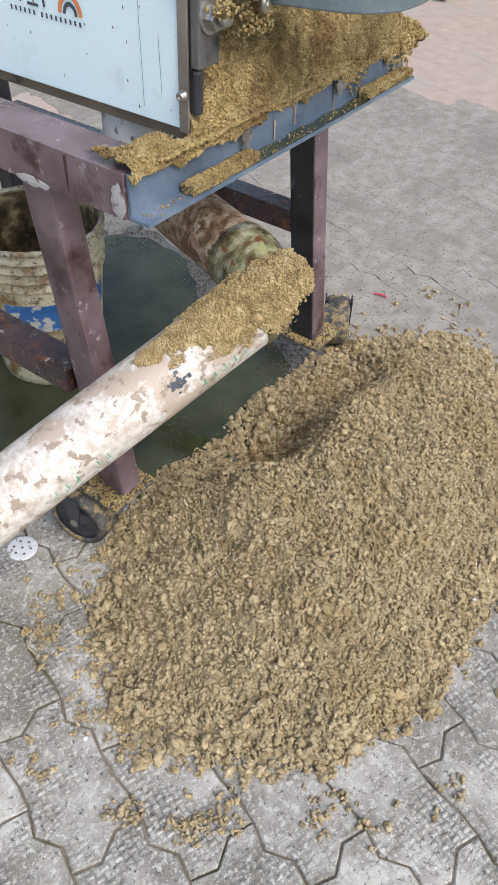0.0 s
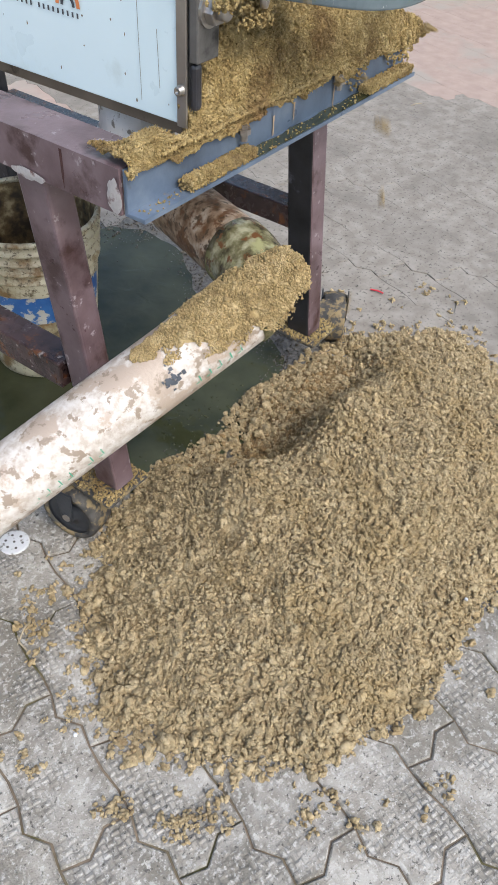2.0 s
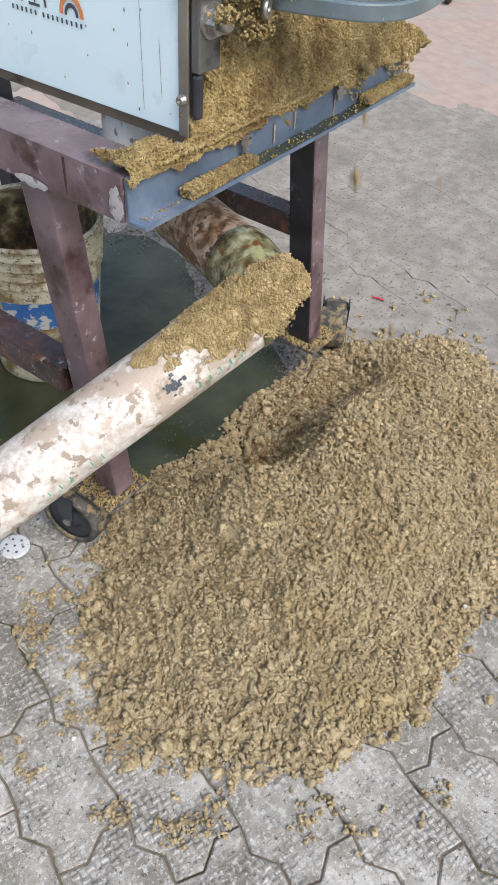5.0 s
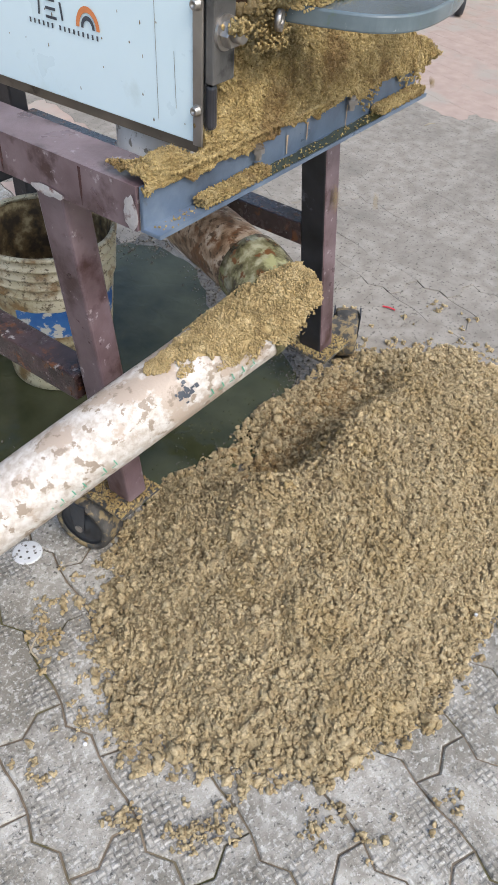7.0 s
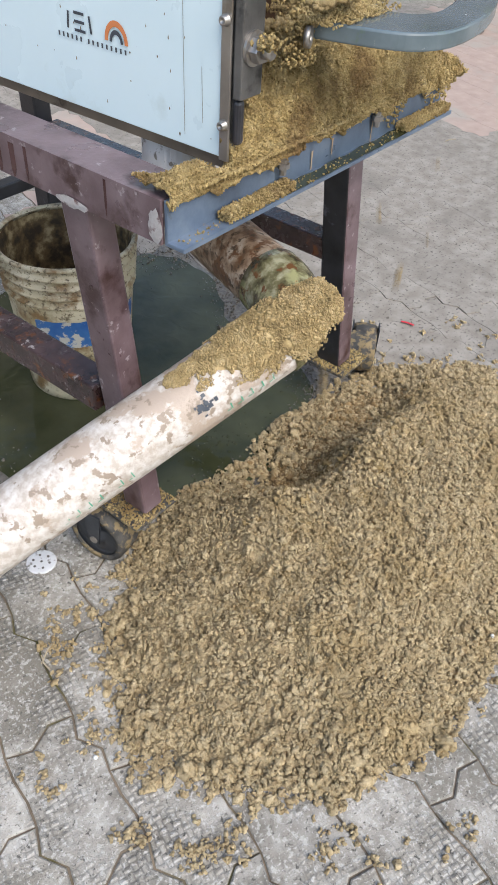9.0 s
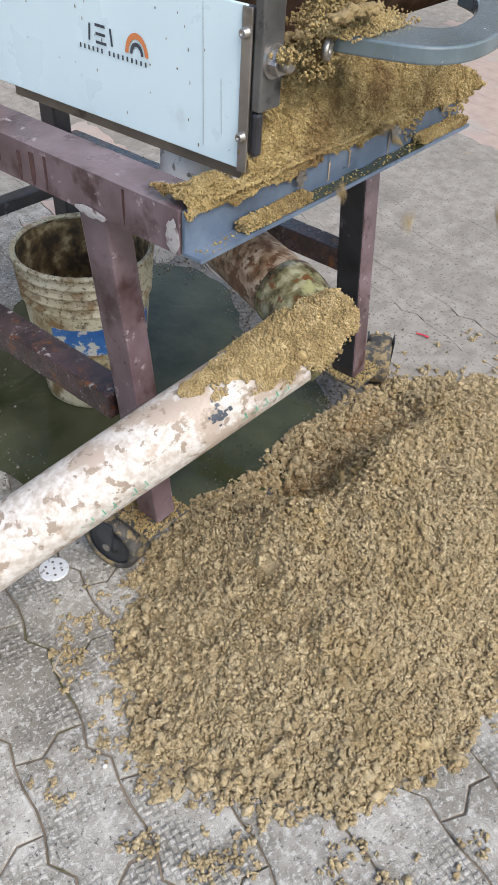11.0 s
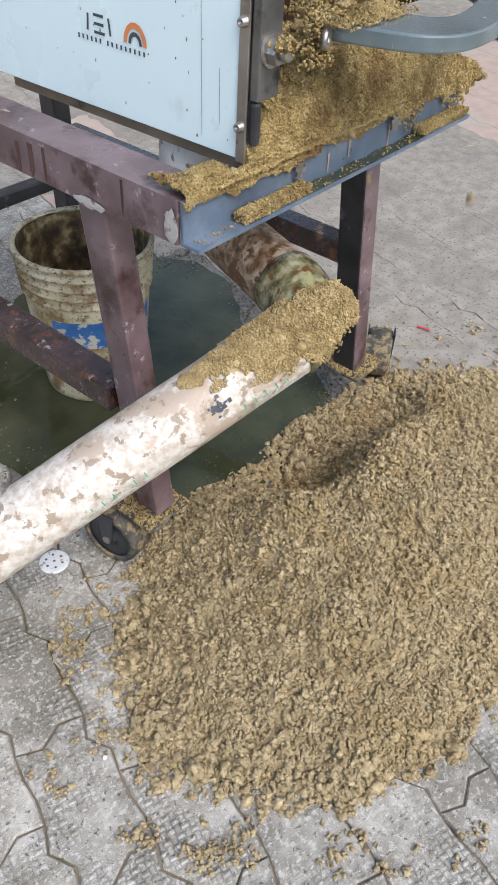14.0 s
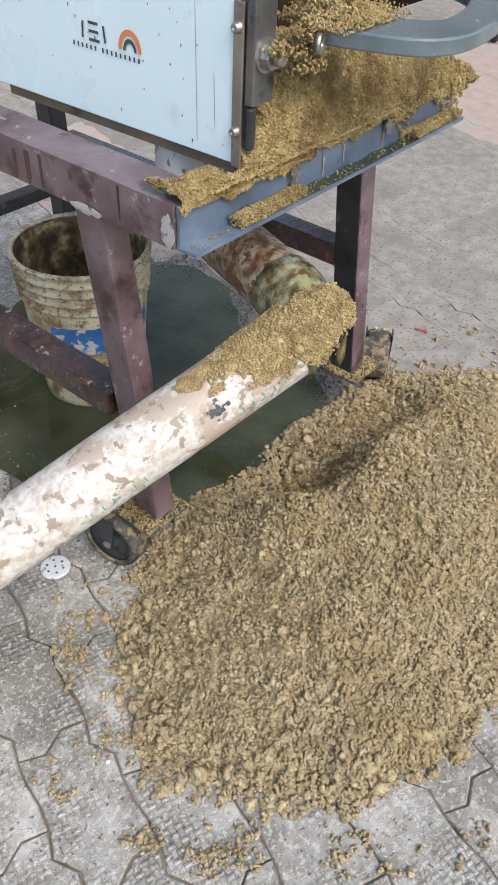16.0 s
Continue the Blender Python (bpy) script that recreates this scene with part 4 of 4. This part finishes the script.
def chute_pulp():
    xs, ys = np.arange(0.0, 0.70, 0.003), np.arange(-0.008, 0.16, 0.002)
    gx, gy = np.meshgrid(xs, ys)
    h = chute_height(gx, gy)
    left = 0.052 - 0.40 * gx
    keep = (gx > 0.012) & (gy < np.where(gx < 0.125, np.clip(left, 0.012, 0.045), 0.16)) & (gx < 0.685 - 1.2 * np.abs(gy - 0.03)) | (gx > 0.13) & (gx < 0.58)
    base = sheet(xs, ys, h - 0.003, keep)

    def spread(count):
        x = RNG.uniform(0.012, 0.70, count * 2)
        y = np.where(RNG.uniform(size=count * 2) < 0.4, RNG.uniform(-0.009, 0.012, count * 2), RNG.uniform(-0.009, 0.13, count * 2))
        ok = np.where(x < 0.125, y < np.clip(0.052 - 0.40 * x, 0.012, 0.045), True) & ((x < 0.58) | (x < 0.69 - 1.2 * np.abs(y - 0.03)))
        x, y = x[ok][:count], y[ok][:count]
        return x, y, chute_height(x, y)

    x, y, z = spread(24000)
    s = 0.0015 * np.exp(RNG.normal(0, 0.35, len(x)))
    a = crumbs(np.stack([x, y, z], 1), s, 1, 0.34)
    x, y, z = spread(1500)
    c = grains(np.stack([x, y, z], 1), RNG.uniform(0.0022, 0.0038, len(x)), 7)
    x, y, z = spread(8000)
    d = strands(np.stack([x, y, z + 0.001], 1), RNG.uniform(0.004, 0.009, len(x)), 0.0006)
    # ragged lip hanging over the web
    x = RNG.uniform(0.05, 0.60, 1500)
    dz = np.abs(RNG.normal(0, 0.015, 1500)) * np.clip(0.35 + 1.0 * value_noise(x, x * 0, 16, 5), 0.1, 1) * np.clip(4 * (x - 0.08), 0.15, 1.4)
    e = crumbs(np.stack([x, -0.006 - RNG.uniform(0, 0.005, 1500), TOP + 0.004 - dz * 0.8], 1), RNG.uniform(0.0012, 0.003, 1500), 1, 0.3)
    ob = new("banked_pulp", raw_mesh("banked_pulp", [(*base, True), (*a, True), (*c, True), d, (*e, True)], M_fresh))
    tagged(ob, "fresh yellow pulp banked up on the stand's front edge", "pulp", kind="stuff")


def flange_pulp():
    blocks = []
    for x0, x1, count in ((0.085, 0.205, 3600), (0.46, 0.585, 3000), (0.02, 0.59, 200)):
        x = RNG.uniform(x0, x1, count)
        y = RNG.uniform(-0.024, -0.006, count)
        blocks.append(crumbs(np.stack([x, y, TOP - 0.043 + RNG.uniform(0, 0.011, count) * (count > 300)], 1), RNG.uniform(0.0008, 0.0019, count), 1, 0.34))
    for px, py in ((0.062, 0.128), (0.604, 0.108)):
        x, y = RNG.uniform(px - 0.045, px + 0.045, 700), RNG.uniform(py - 0.045, py + 0.045, 700)
        blocks.append(crumbs(np.stack([x, y, np.full(700, 0.1175)], 1), RNG.uniform(0.0010, 0.0028, 700), 1, 0.34))
    ob = new("flange_pulp", raw_mesh("flange_pulp", blocks, M_fresh, True))
    tagged(ob, "strip of yellow pulp lying on the front angle", "pulp", kind="stuff")


def arm_pulp():
    x = np.clip(RNG.normal(0.25, 0.032, 6000), 0.19, 0.36)
    y = np.clip(RNG.normal(-0.012, 0.020, 6000), -0.06, 0.03)
    z = 0.818 + 0.040 * np.exp(-((x - 0.24) / 0.04) ** 2 - ((y + 0.0) / 0.03) ** 2) * RNG.uniform(0, 1, 6000)
    a = crumbs(np.stack([x, y, z], 1), RNG.uniform(0.0009, 0.0022, 6000), 1, 0.34)
    x, y, z = RNG.normal(0.195, 0.012, 500), RNG.uniform(-0.030, -0.012, 500), RNG.uniform(0.775, 0.83, 500)
    c = crumbs(np.stack([x, y, z], 1), RNG.uniform(0.0012, 0.003, 500), 1, 0.34)
    q = RNG.normal(0, 1, size=(220, 3)) * (0.006, 0.005, 0.003) + (0.126, -0.030, 0.809)
    d = crumbs(q, RNG.uniform(0.0012, 0.003, 220), 1, 0.34)
    ob = new("arm_pulp", raw_mesh("arm_pulp", [a, c, d], M_fresh, True))
    tagged(ob, "yellow pulp stuck on the machine arm and nut", "pulp", kind="stuff")


# ---- drain pipe ----
ELBOW = Vector((0.241, -0.040, 0.4545))
PIPE_END = Vector((-0.615, 0.291, 0.052))
PIPE_BACK = Vector((0.400, 0.395, 0.455))
PIPE_R = 0.0487


def drain_pipe():
    p = thing("drain_pipe", pose(0, 0, 0), "muddy white plastic drain pipe with a wet elbow under the stand", "pipe")
    d1, d2 = (PIPE_END - ELBOW).normalized(), (PIPE_BACK - ELBOW).normalized()
    a0, a1 = ELBOW + d1 * 0.054, ELBOW + d2 * 0.068
    part("long_pipe", tube([a0.lerp(PIPE_END, k / 24) for k in range(25)], PIPE_R, PIPE_R - 0.005, 40, 0.001), M_pvc, p, "white pipe smeared with tan mud", True)
    part("back_pipe", tube([a1.lerp(PIPE_BACK, k / 14) for k in range(15)], PIPE_R, PIPE_R - 0.006, 40, 0.001), M_pvc_dirty, p, "brown slimy pipe end", True)
    bend = []
    for k in range(13):
        t = k / 12
        bend.append((a0 + d1 * 0.005) * (1 - t) ** 2 + ELBOW * 2 * t * (1 - t) + (a1 + d2 * 0.03) * t ** 2)
    part("elbow", tube(bend, PIPE_R + 0.0025, 0, 40, 0.003), M_elbow, p, "wet mossy green elbow", True)
    # faded green print, unreadable
    side = d1.cross(Vector((0, 0, 1))).normalized()
    up = side.cross(d1).normalized()

    def bar(name, ink, along, angle, length, width):
        bm = bmesh.new()
        vs = []
        for u, w in ((-1, -1), (1, -1), (1, 1), (-1, 1)):
            a = angle + w * width / 2 / PIPE_R
            q = ELBOW + d1 * (along + u * length / 2) + (PIPE_R + 0.0016) * (math.cos(a) * side + math.sin(a) * up)
            vs.append(bm.verts.new(q))
        bm.faces.new(vs)
        part(name, bm, ink, p)

    face = PRINT_SIDE
    for start, count in ((0.092, 5), (0.36, 4), (0.312, 2)):
        for k in range(count):
            bar("print_bar", M_green, start + 0.0165 * k, face, 0.0018, 0.011)
            bar("print_bar", M_green, start + 0.0165 * k + 0.005, face + 0.10, 0.006, 0.0016)
    rnd = random.Random(12)
    for k in range(26):
        bar("paint_smear", M_ink, 0.186 + rnd.gauss(0, 0.006), SMEAR_SIDE + 0.25 + rnd.gauss(0, 0.16), rnd.uniform(0.002, 0.008), rnd.uniform(0.002, 0.006))
    return p


PRINT_SIDE = radians(183)
SMEAR_SIDE = radians(138)


def pipe_pulp():
    d1 = (PIPE_END - ELBOW).normalized()
    side = d1.cross(Vector((0, 0, 1))).normalized()
    up = np.array(side.cross(d1).normalized())
    side = np.array(side)
    d = np.array(d1)
    ss, ts = np.meshgrid(np.linspace(-0.035, 0.185, 90), np.linspace(-1, 1, 40))
    end = np.sqrt(np.clip((ss + 0.035) / 0.05, 0, 1)) * np.sqrt(np.clip((0.190 - ss) / 0.08, 0, 1))
    wid = (0.05 + end * np.clip(1.4 - 4.6 * np.clip(ss, 0, 1), 0.22, 1.2)) * (1 + 0.3 * value_noise(ss, ts * 0.1, 34, 6)) * 0.8
    aa = ts * wid - 0.5 + 2.0 * np.clip(ss, 0, 1) - 2.0 * np.clip(0.045 - ss, 0, 0.1)
    rr = PIPE_R - 0.002 + (0.0035 + 0.005 * np.clip(1 - ss / 0.3, 0, 1)) * end * (1 - ts ** 4) + 0.0012 * value_noise(ss, aa * 0.1, 160, 9)
    q = np.array(ELBOW) + ss[..., None] * d + rr[..., None] * (np.cos(aa)[..., None] * up + np.sin(aa)[..., None] * side)
    j, i = np.mgrid[0:39, 0:89]
    a = (j * 90 + i).ravel()
    blocks = [(q.reshape(-1, 3), np.concatenate([np.stack([a, a + 1, a + 91], 1), np.stack([a, a + 91, a + 90], 1)]))]
    for count, size in ((26000, 0.0011), (5000, 0.0017), (500, 0.0027)):
        s = RNG.uniform(-0.037, 0.215, count)
        end = np.sqrt(np.clip((s + 0.037) / 0.05, 0, 1)) * np.sqrt(np.clip((0.215 - s) / 0.09, 0, 1))
        tilt = -0.5 + 2.0 * np.clip(s, 0, 1) - 2.0 * np.clip(0.045 - s, 0, 0.1)
        a = RNG.normal(0, 0.75, count)
        width = 0.05 + end * np.clip(1.4 - 4.6 * np.clip(s, 0, 1), 0.22, 1.2)
        ok = np.abs(a) < width * (0.9 + 0.5 * value_noise(s, a * 0.1, 34, 6) + 0.35 * value_noise(s, a * 0.05, 110, 16)) * RNG.uniform(0.75, 1.15, count)
        s, a, tilt, end = s[ok], a[ok], tilt[ok], end[ok]
        thick = 0.009 * end * np.clip(1 - (a / (width[ok] + 0.05)) ** 2, 0, 1) * np.clip(1 - s / 0.32, 0, 1)
        r = PIPE_R + 0.0012 + thick * RNG.uniform(0, 1, len(s))
        a = a + tilt
        q = np.array(ELBOW) + d * s[:, None] + r[:, None] * (np.cos(a)[:, None] * up + np.sin(a)[:, None] * side)
        blocks.append(crumbs(q, size * np.exp(RNG.normal(0, 0.3, len(s))), 1, 0.32))
    ob = new("pipe_pulp", raw_mesh("pipe_pulp", blocks, M_grain, True))
    tagged(ob, "layer of yellow-tan pulp lying along the drain pipe", "pulp", kind="stuff")


# ---- bucket ----
def bucket():
    b_ = thing("bucket", pose(0.327, 0.567, 0.0), "dirty cream plastic bucket with torn blue label in a puddle", "bucket")
    H, r0, r1 = 0.318, 0.103, 0.128
    prof = [(0.0, 0.002), (r0 - 0.004, 0.002), (r0, 0.006)]
    for k in range(1, 14):
        prof.append((r0 + (r1 - r0) * k / 14, H * k / 14 * 0.92))
    for z in (0.238, 0.258, 0.278, 0.298):
        rr = r0 + (r1 - r0) * z / H
        prof += [(rr, z - 0.006), (rr + 0.006, z - 0.004), (rr + 0.006, z), (rr, z + 0.002)]
    prof.sort(key=lambda q: q[1])
    prof += [(r1 + 0.002, H - 0.006), (r1 + 0.007, H - 0.003), (r1 + 0.006, H + 0.003), (r1, H + 0.004), (r1 - 0.004, H)]
    part("body", lathe(prof, 56, lid=False), M_bucket, b_, "", True)
    for f in bpy.data.objects["body"].data.polygons:
        f.use_smooth = True
    inner = [(0.0, 0.11), (0.06, 0.115), (0.104, 0.11), (0.108, 0.15), (0.112, 0.20), (0.117, 0.25), (r1 - 0.005, H - 0.004)]
    bm = lathe(inner, 48, lid=False)
    for v in bm.verts:
        v.co += 0.004 * noise.noise(v.co * 30) * Vector((1, 1, 0.8)) if v.co.z < 0.3 else Vector((0, 0, 0))
    part("caked_inside", bm, M_bucket_in, b_, "brown caked residue inside the bucket", True)
    bm = bmesh.new()
    cols = []
    for k in range(26):
        a = radians(195 + 105 * k / 25)
        col = []
        for z in (0.145, 0.165, 0.185, 0.205):
            rr = r0 + (r1 - r0) * z / (H * 0.92) + 0.0012
            zz = z + 0.006 * noise.noise((a * 4, z * 20, 1))
            col.append(bm.verts.new((rr * math.cos(a), rr * math.sin(a), zz)))
        cols.append(col)
    for a, c in zip(cols, cols[1:]):
        for q in range(3):
            bm.faces.new((a[q], c[q], c[q + 1], a[q + 1]))
    part("label", bm, M_label, b_, "torn blue label", True)
    return b_


# ---- small things ----
def small_things():
    bm = lathe([(0.0, 0.0), (0.023, 0.0), (0.0245, 0.001), (0.0245, 0.003), (0.023, 0.004), (0.0, 0.004)], 40)
    d = part("plastic_disc", bm, M_lid)
    d.matrix_basis = pose(-0.068, 0.226, 0.0005)
    tagged(d, "small white perforated plastic disc on the paving", "disc")
    # each hole is a flat disc, its shade put into the dark colour
    for k in range(7):
        a = k * 2 * math.pi / 6
        r_ = 0.0 if k == 6 else 0.014
        h = part("hole", lathe([(0.0, 0.0), (0.0022, 0.0), (0.0022, 0.0007), (0.0, 0.0007)], 12), M_hole, d)
        h.location = (r_ * math.cos(a), r_ * math.sin(a), 0.0038)
    s = part("red_stick", tube([(-0.016, 0, 0), (0, 0.001, 0.001), (0.016, 0, 0)], 0.002, 0, 10), M_red)
    s.matrix_basis = pose(0.978, 0.136, 0.0025, 0, 0, -80)
    tagged(s, "short red plastic stick on the paving", "stick")
    for x, y, a, ln in ((-0.168, 0.088, 20, 0.05), (-0.186, 0.076, 75, 0.03), (2.12, 0.62, -20, 0.05)):
        t_ = part("twig", tube([(-ln / 2, 0, 0), (0, 0.003, 0.002), (ln / 2, 0, 0)], 0.0014, 0, 6), M_twig)
        t_.matrix_basis = pose(x, y, 0.002, 0, 0, a)
        tagged(t_, "dry straw twig on the paving", "twig")
    for x, y in ((-0.237, -0.085), (0.28, -0.415)):
        bm = bmesh.new()
        bmesh.ops.create_icosphere(bm, subdivisions=2, radius=0.0032)
        pb = part("pebble", bm, M_lid, None, "", True)
        pb.matrix_basis = pose(x, y, 0.002 if x < 0 else float(heap_height(np.array(x), np.array(y))) + 0.006)
        tagged(pb, "tiny white plastic bead on the paving", "bead")


def far_trolley():
    c = thing("trolley", pose(3.53, 1.20, 0, 0, 0, 30), "dark steel trolley corner on a black castor in the distance", "trolley")
    bm = lathe([(0.0, -0.02), (0.05, -0.022), (0.075, -0.016), (0.078, 0), (0.075, 0.016), (0.05, 0.022), (0.0, 0.02)], 28)
    bmesh.ops.transform(bm, verts=bm.verts, matrix=pose(0, 0, 0.078, 90, 0, 0))
    part("wheel", bm, M_rubber, c, "", True)
    part("fork", box(-0.03, -0.035, 0.08, 0.03, -0.029, 0.19), M_steel, c)
    part("fork", box(-0.03, 0.029, 0.08, 0.03, 0.035, 0.19), M_steel, c)
    part("post", box(-0.04, -0.04, 0.19, 0.04, 0.04, 0.8, 0.004), M_rail, c)


# ---- falling pulp ----
def falls():
    """Lumps that slide off the bank, drop, and come to rest on the heap."""
    rnd = random.Random(21)
    plans = []
    count = 300
    for k in range(count):
        t0 = 0.02 + 15.7 * (k + rnd.random()) / count
        size = rnd.choice((0.004, 0.005, 0.006, 0.007, 0.008, 0.009, 0.010, 0.012))
        if rnd.random() < 0.2:
            p = Vector((rnd.uniform(0.17, 0.25), -0.05, 0.84))
            slide = None
        else:
            x = rnd.uniform(0.20, 0.63) if rnd.random() < 0.6 else min(max(rnd.gauss(0.42, 0.06), 0.2), 0.62)
            slide = Vector((x - 0.03, 0.07, float(chute_height(np.array(x - 0.03), np.array(0.07))) + 0.004))
            p = Vector((x, -0.024, TOP + 0.008))
        v = Vector((rnd.gauss(0.14, 0.24), -abs(rnd.gauss(0.10, 0.12)), rnd.uniform(-0.4, 0.35)))
        plans.append((t0, size, slide, p, v, rnd.randrange(10 ** 6)))
    return plans


def lump(size, seed):
    r_ = np.random.default_rng(seed)
    v, f = ico(3)
    v = np.array(v, float)
    v /= np.linalg.norm(v, axis=1)[:, None]
    # knobbly outline: nine lobes of uneven reach on one skin
    lobes = r_.normal(0, 1, (9, 3))
    lobes /= np.linalg.norm(lobes, axis=1)[:, None]
    near = np.clip(v @ lobes.T, 0, 1) ** 7 * r_.uniform(0.35, 0.95, 9)
    reach = 0.50 + near.max(1) + r_.normal(0, 0.05, len(v))
    v = v * (reach * size)[:, None] * (1.0, 0.85, 0.65)
    ob = new("pulp_lump", raw_mesh("pulp_lump", [(v, f)], M_lump, True))
    return tagged(ob, "crumbly yellow pulp lump falling onto the heap", "lump", "falling pulp lumps")


def motions():
    for t0, size, slide, p, v, seed in falls():
        ob = lump(size, seed)
        rnd = random.Random(seed)
        spin = Vector((rnd.uniform(-1, 1), rnd.uniform(-1, 1), rnd.uniform(-1, 1))) * 500
        rows = []
        start = slide or p
        dur = 0.24 if slide else 0.0
        # fall time until the heap is met
        t_end, q = 0.0, p.copy()
        while t_end < 0.8:
            t_end += 1 / 120
            q = p + v * t_end + Vector((0, 0, -4.905)) * t_end ** 2
            floor = max(0.0, float(heap_height(np.array(q.x), np.array(q.y)))) - size * 0.35
            if q.z <= floor:
                q.z = floor
                break
        steps = [(0.0, start)]
        t_a = max(t0, 0.04)
        for f in (0.5, 1.0):
            if slide:
                steps.append((t_a + dur * f, slide.lerp(p, f * f)))
        if not slide:
            steps.append((t_a + 0.02, p))
        base_t = steps[-1][0]
        steps.insert(1, (t_a, start))
        n_ = max(3, int(t_end / 0.066))
        for k in range(1, n_ + 1):
            s = t_end * k / n_
            steps.append((base_t + s, (p + v * s + Vector((0, 0, -4.905)) * s * s) if k < n_ else q))
        steps.append((max(16.0, steps[-1][0] + 0.1), q))
        last = -1
        for t_, pos in steps:
            if frame(t_) <= last:
                continue
            last = frame(t_)
            s = min(max(t_ - base_t, 0), t_end)
            rows.append((t_, pose(*pos, *(spin * s))))
        walk(ob, rows)


G = ground()
sky_block_walls()
puddle()
bubbles()
wet_grit()
ground_heap()
damp_pulp()
scattered_crumbs()
stand()
machine()
chute_pulp()
flange_pulp()
arm_pulp()
drain_pipe()
pipe_pulp()
bucket()
small_things()
far_trolley()
paving(G)
motions()
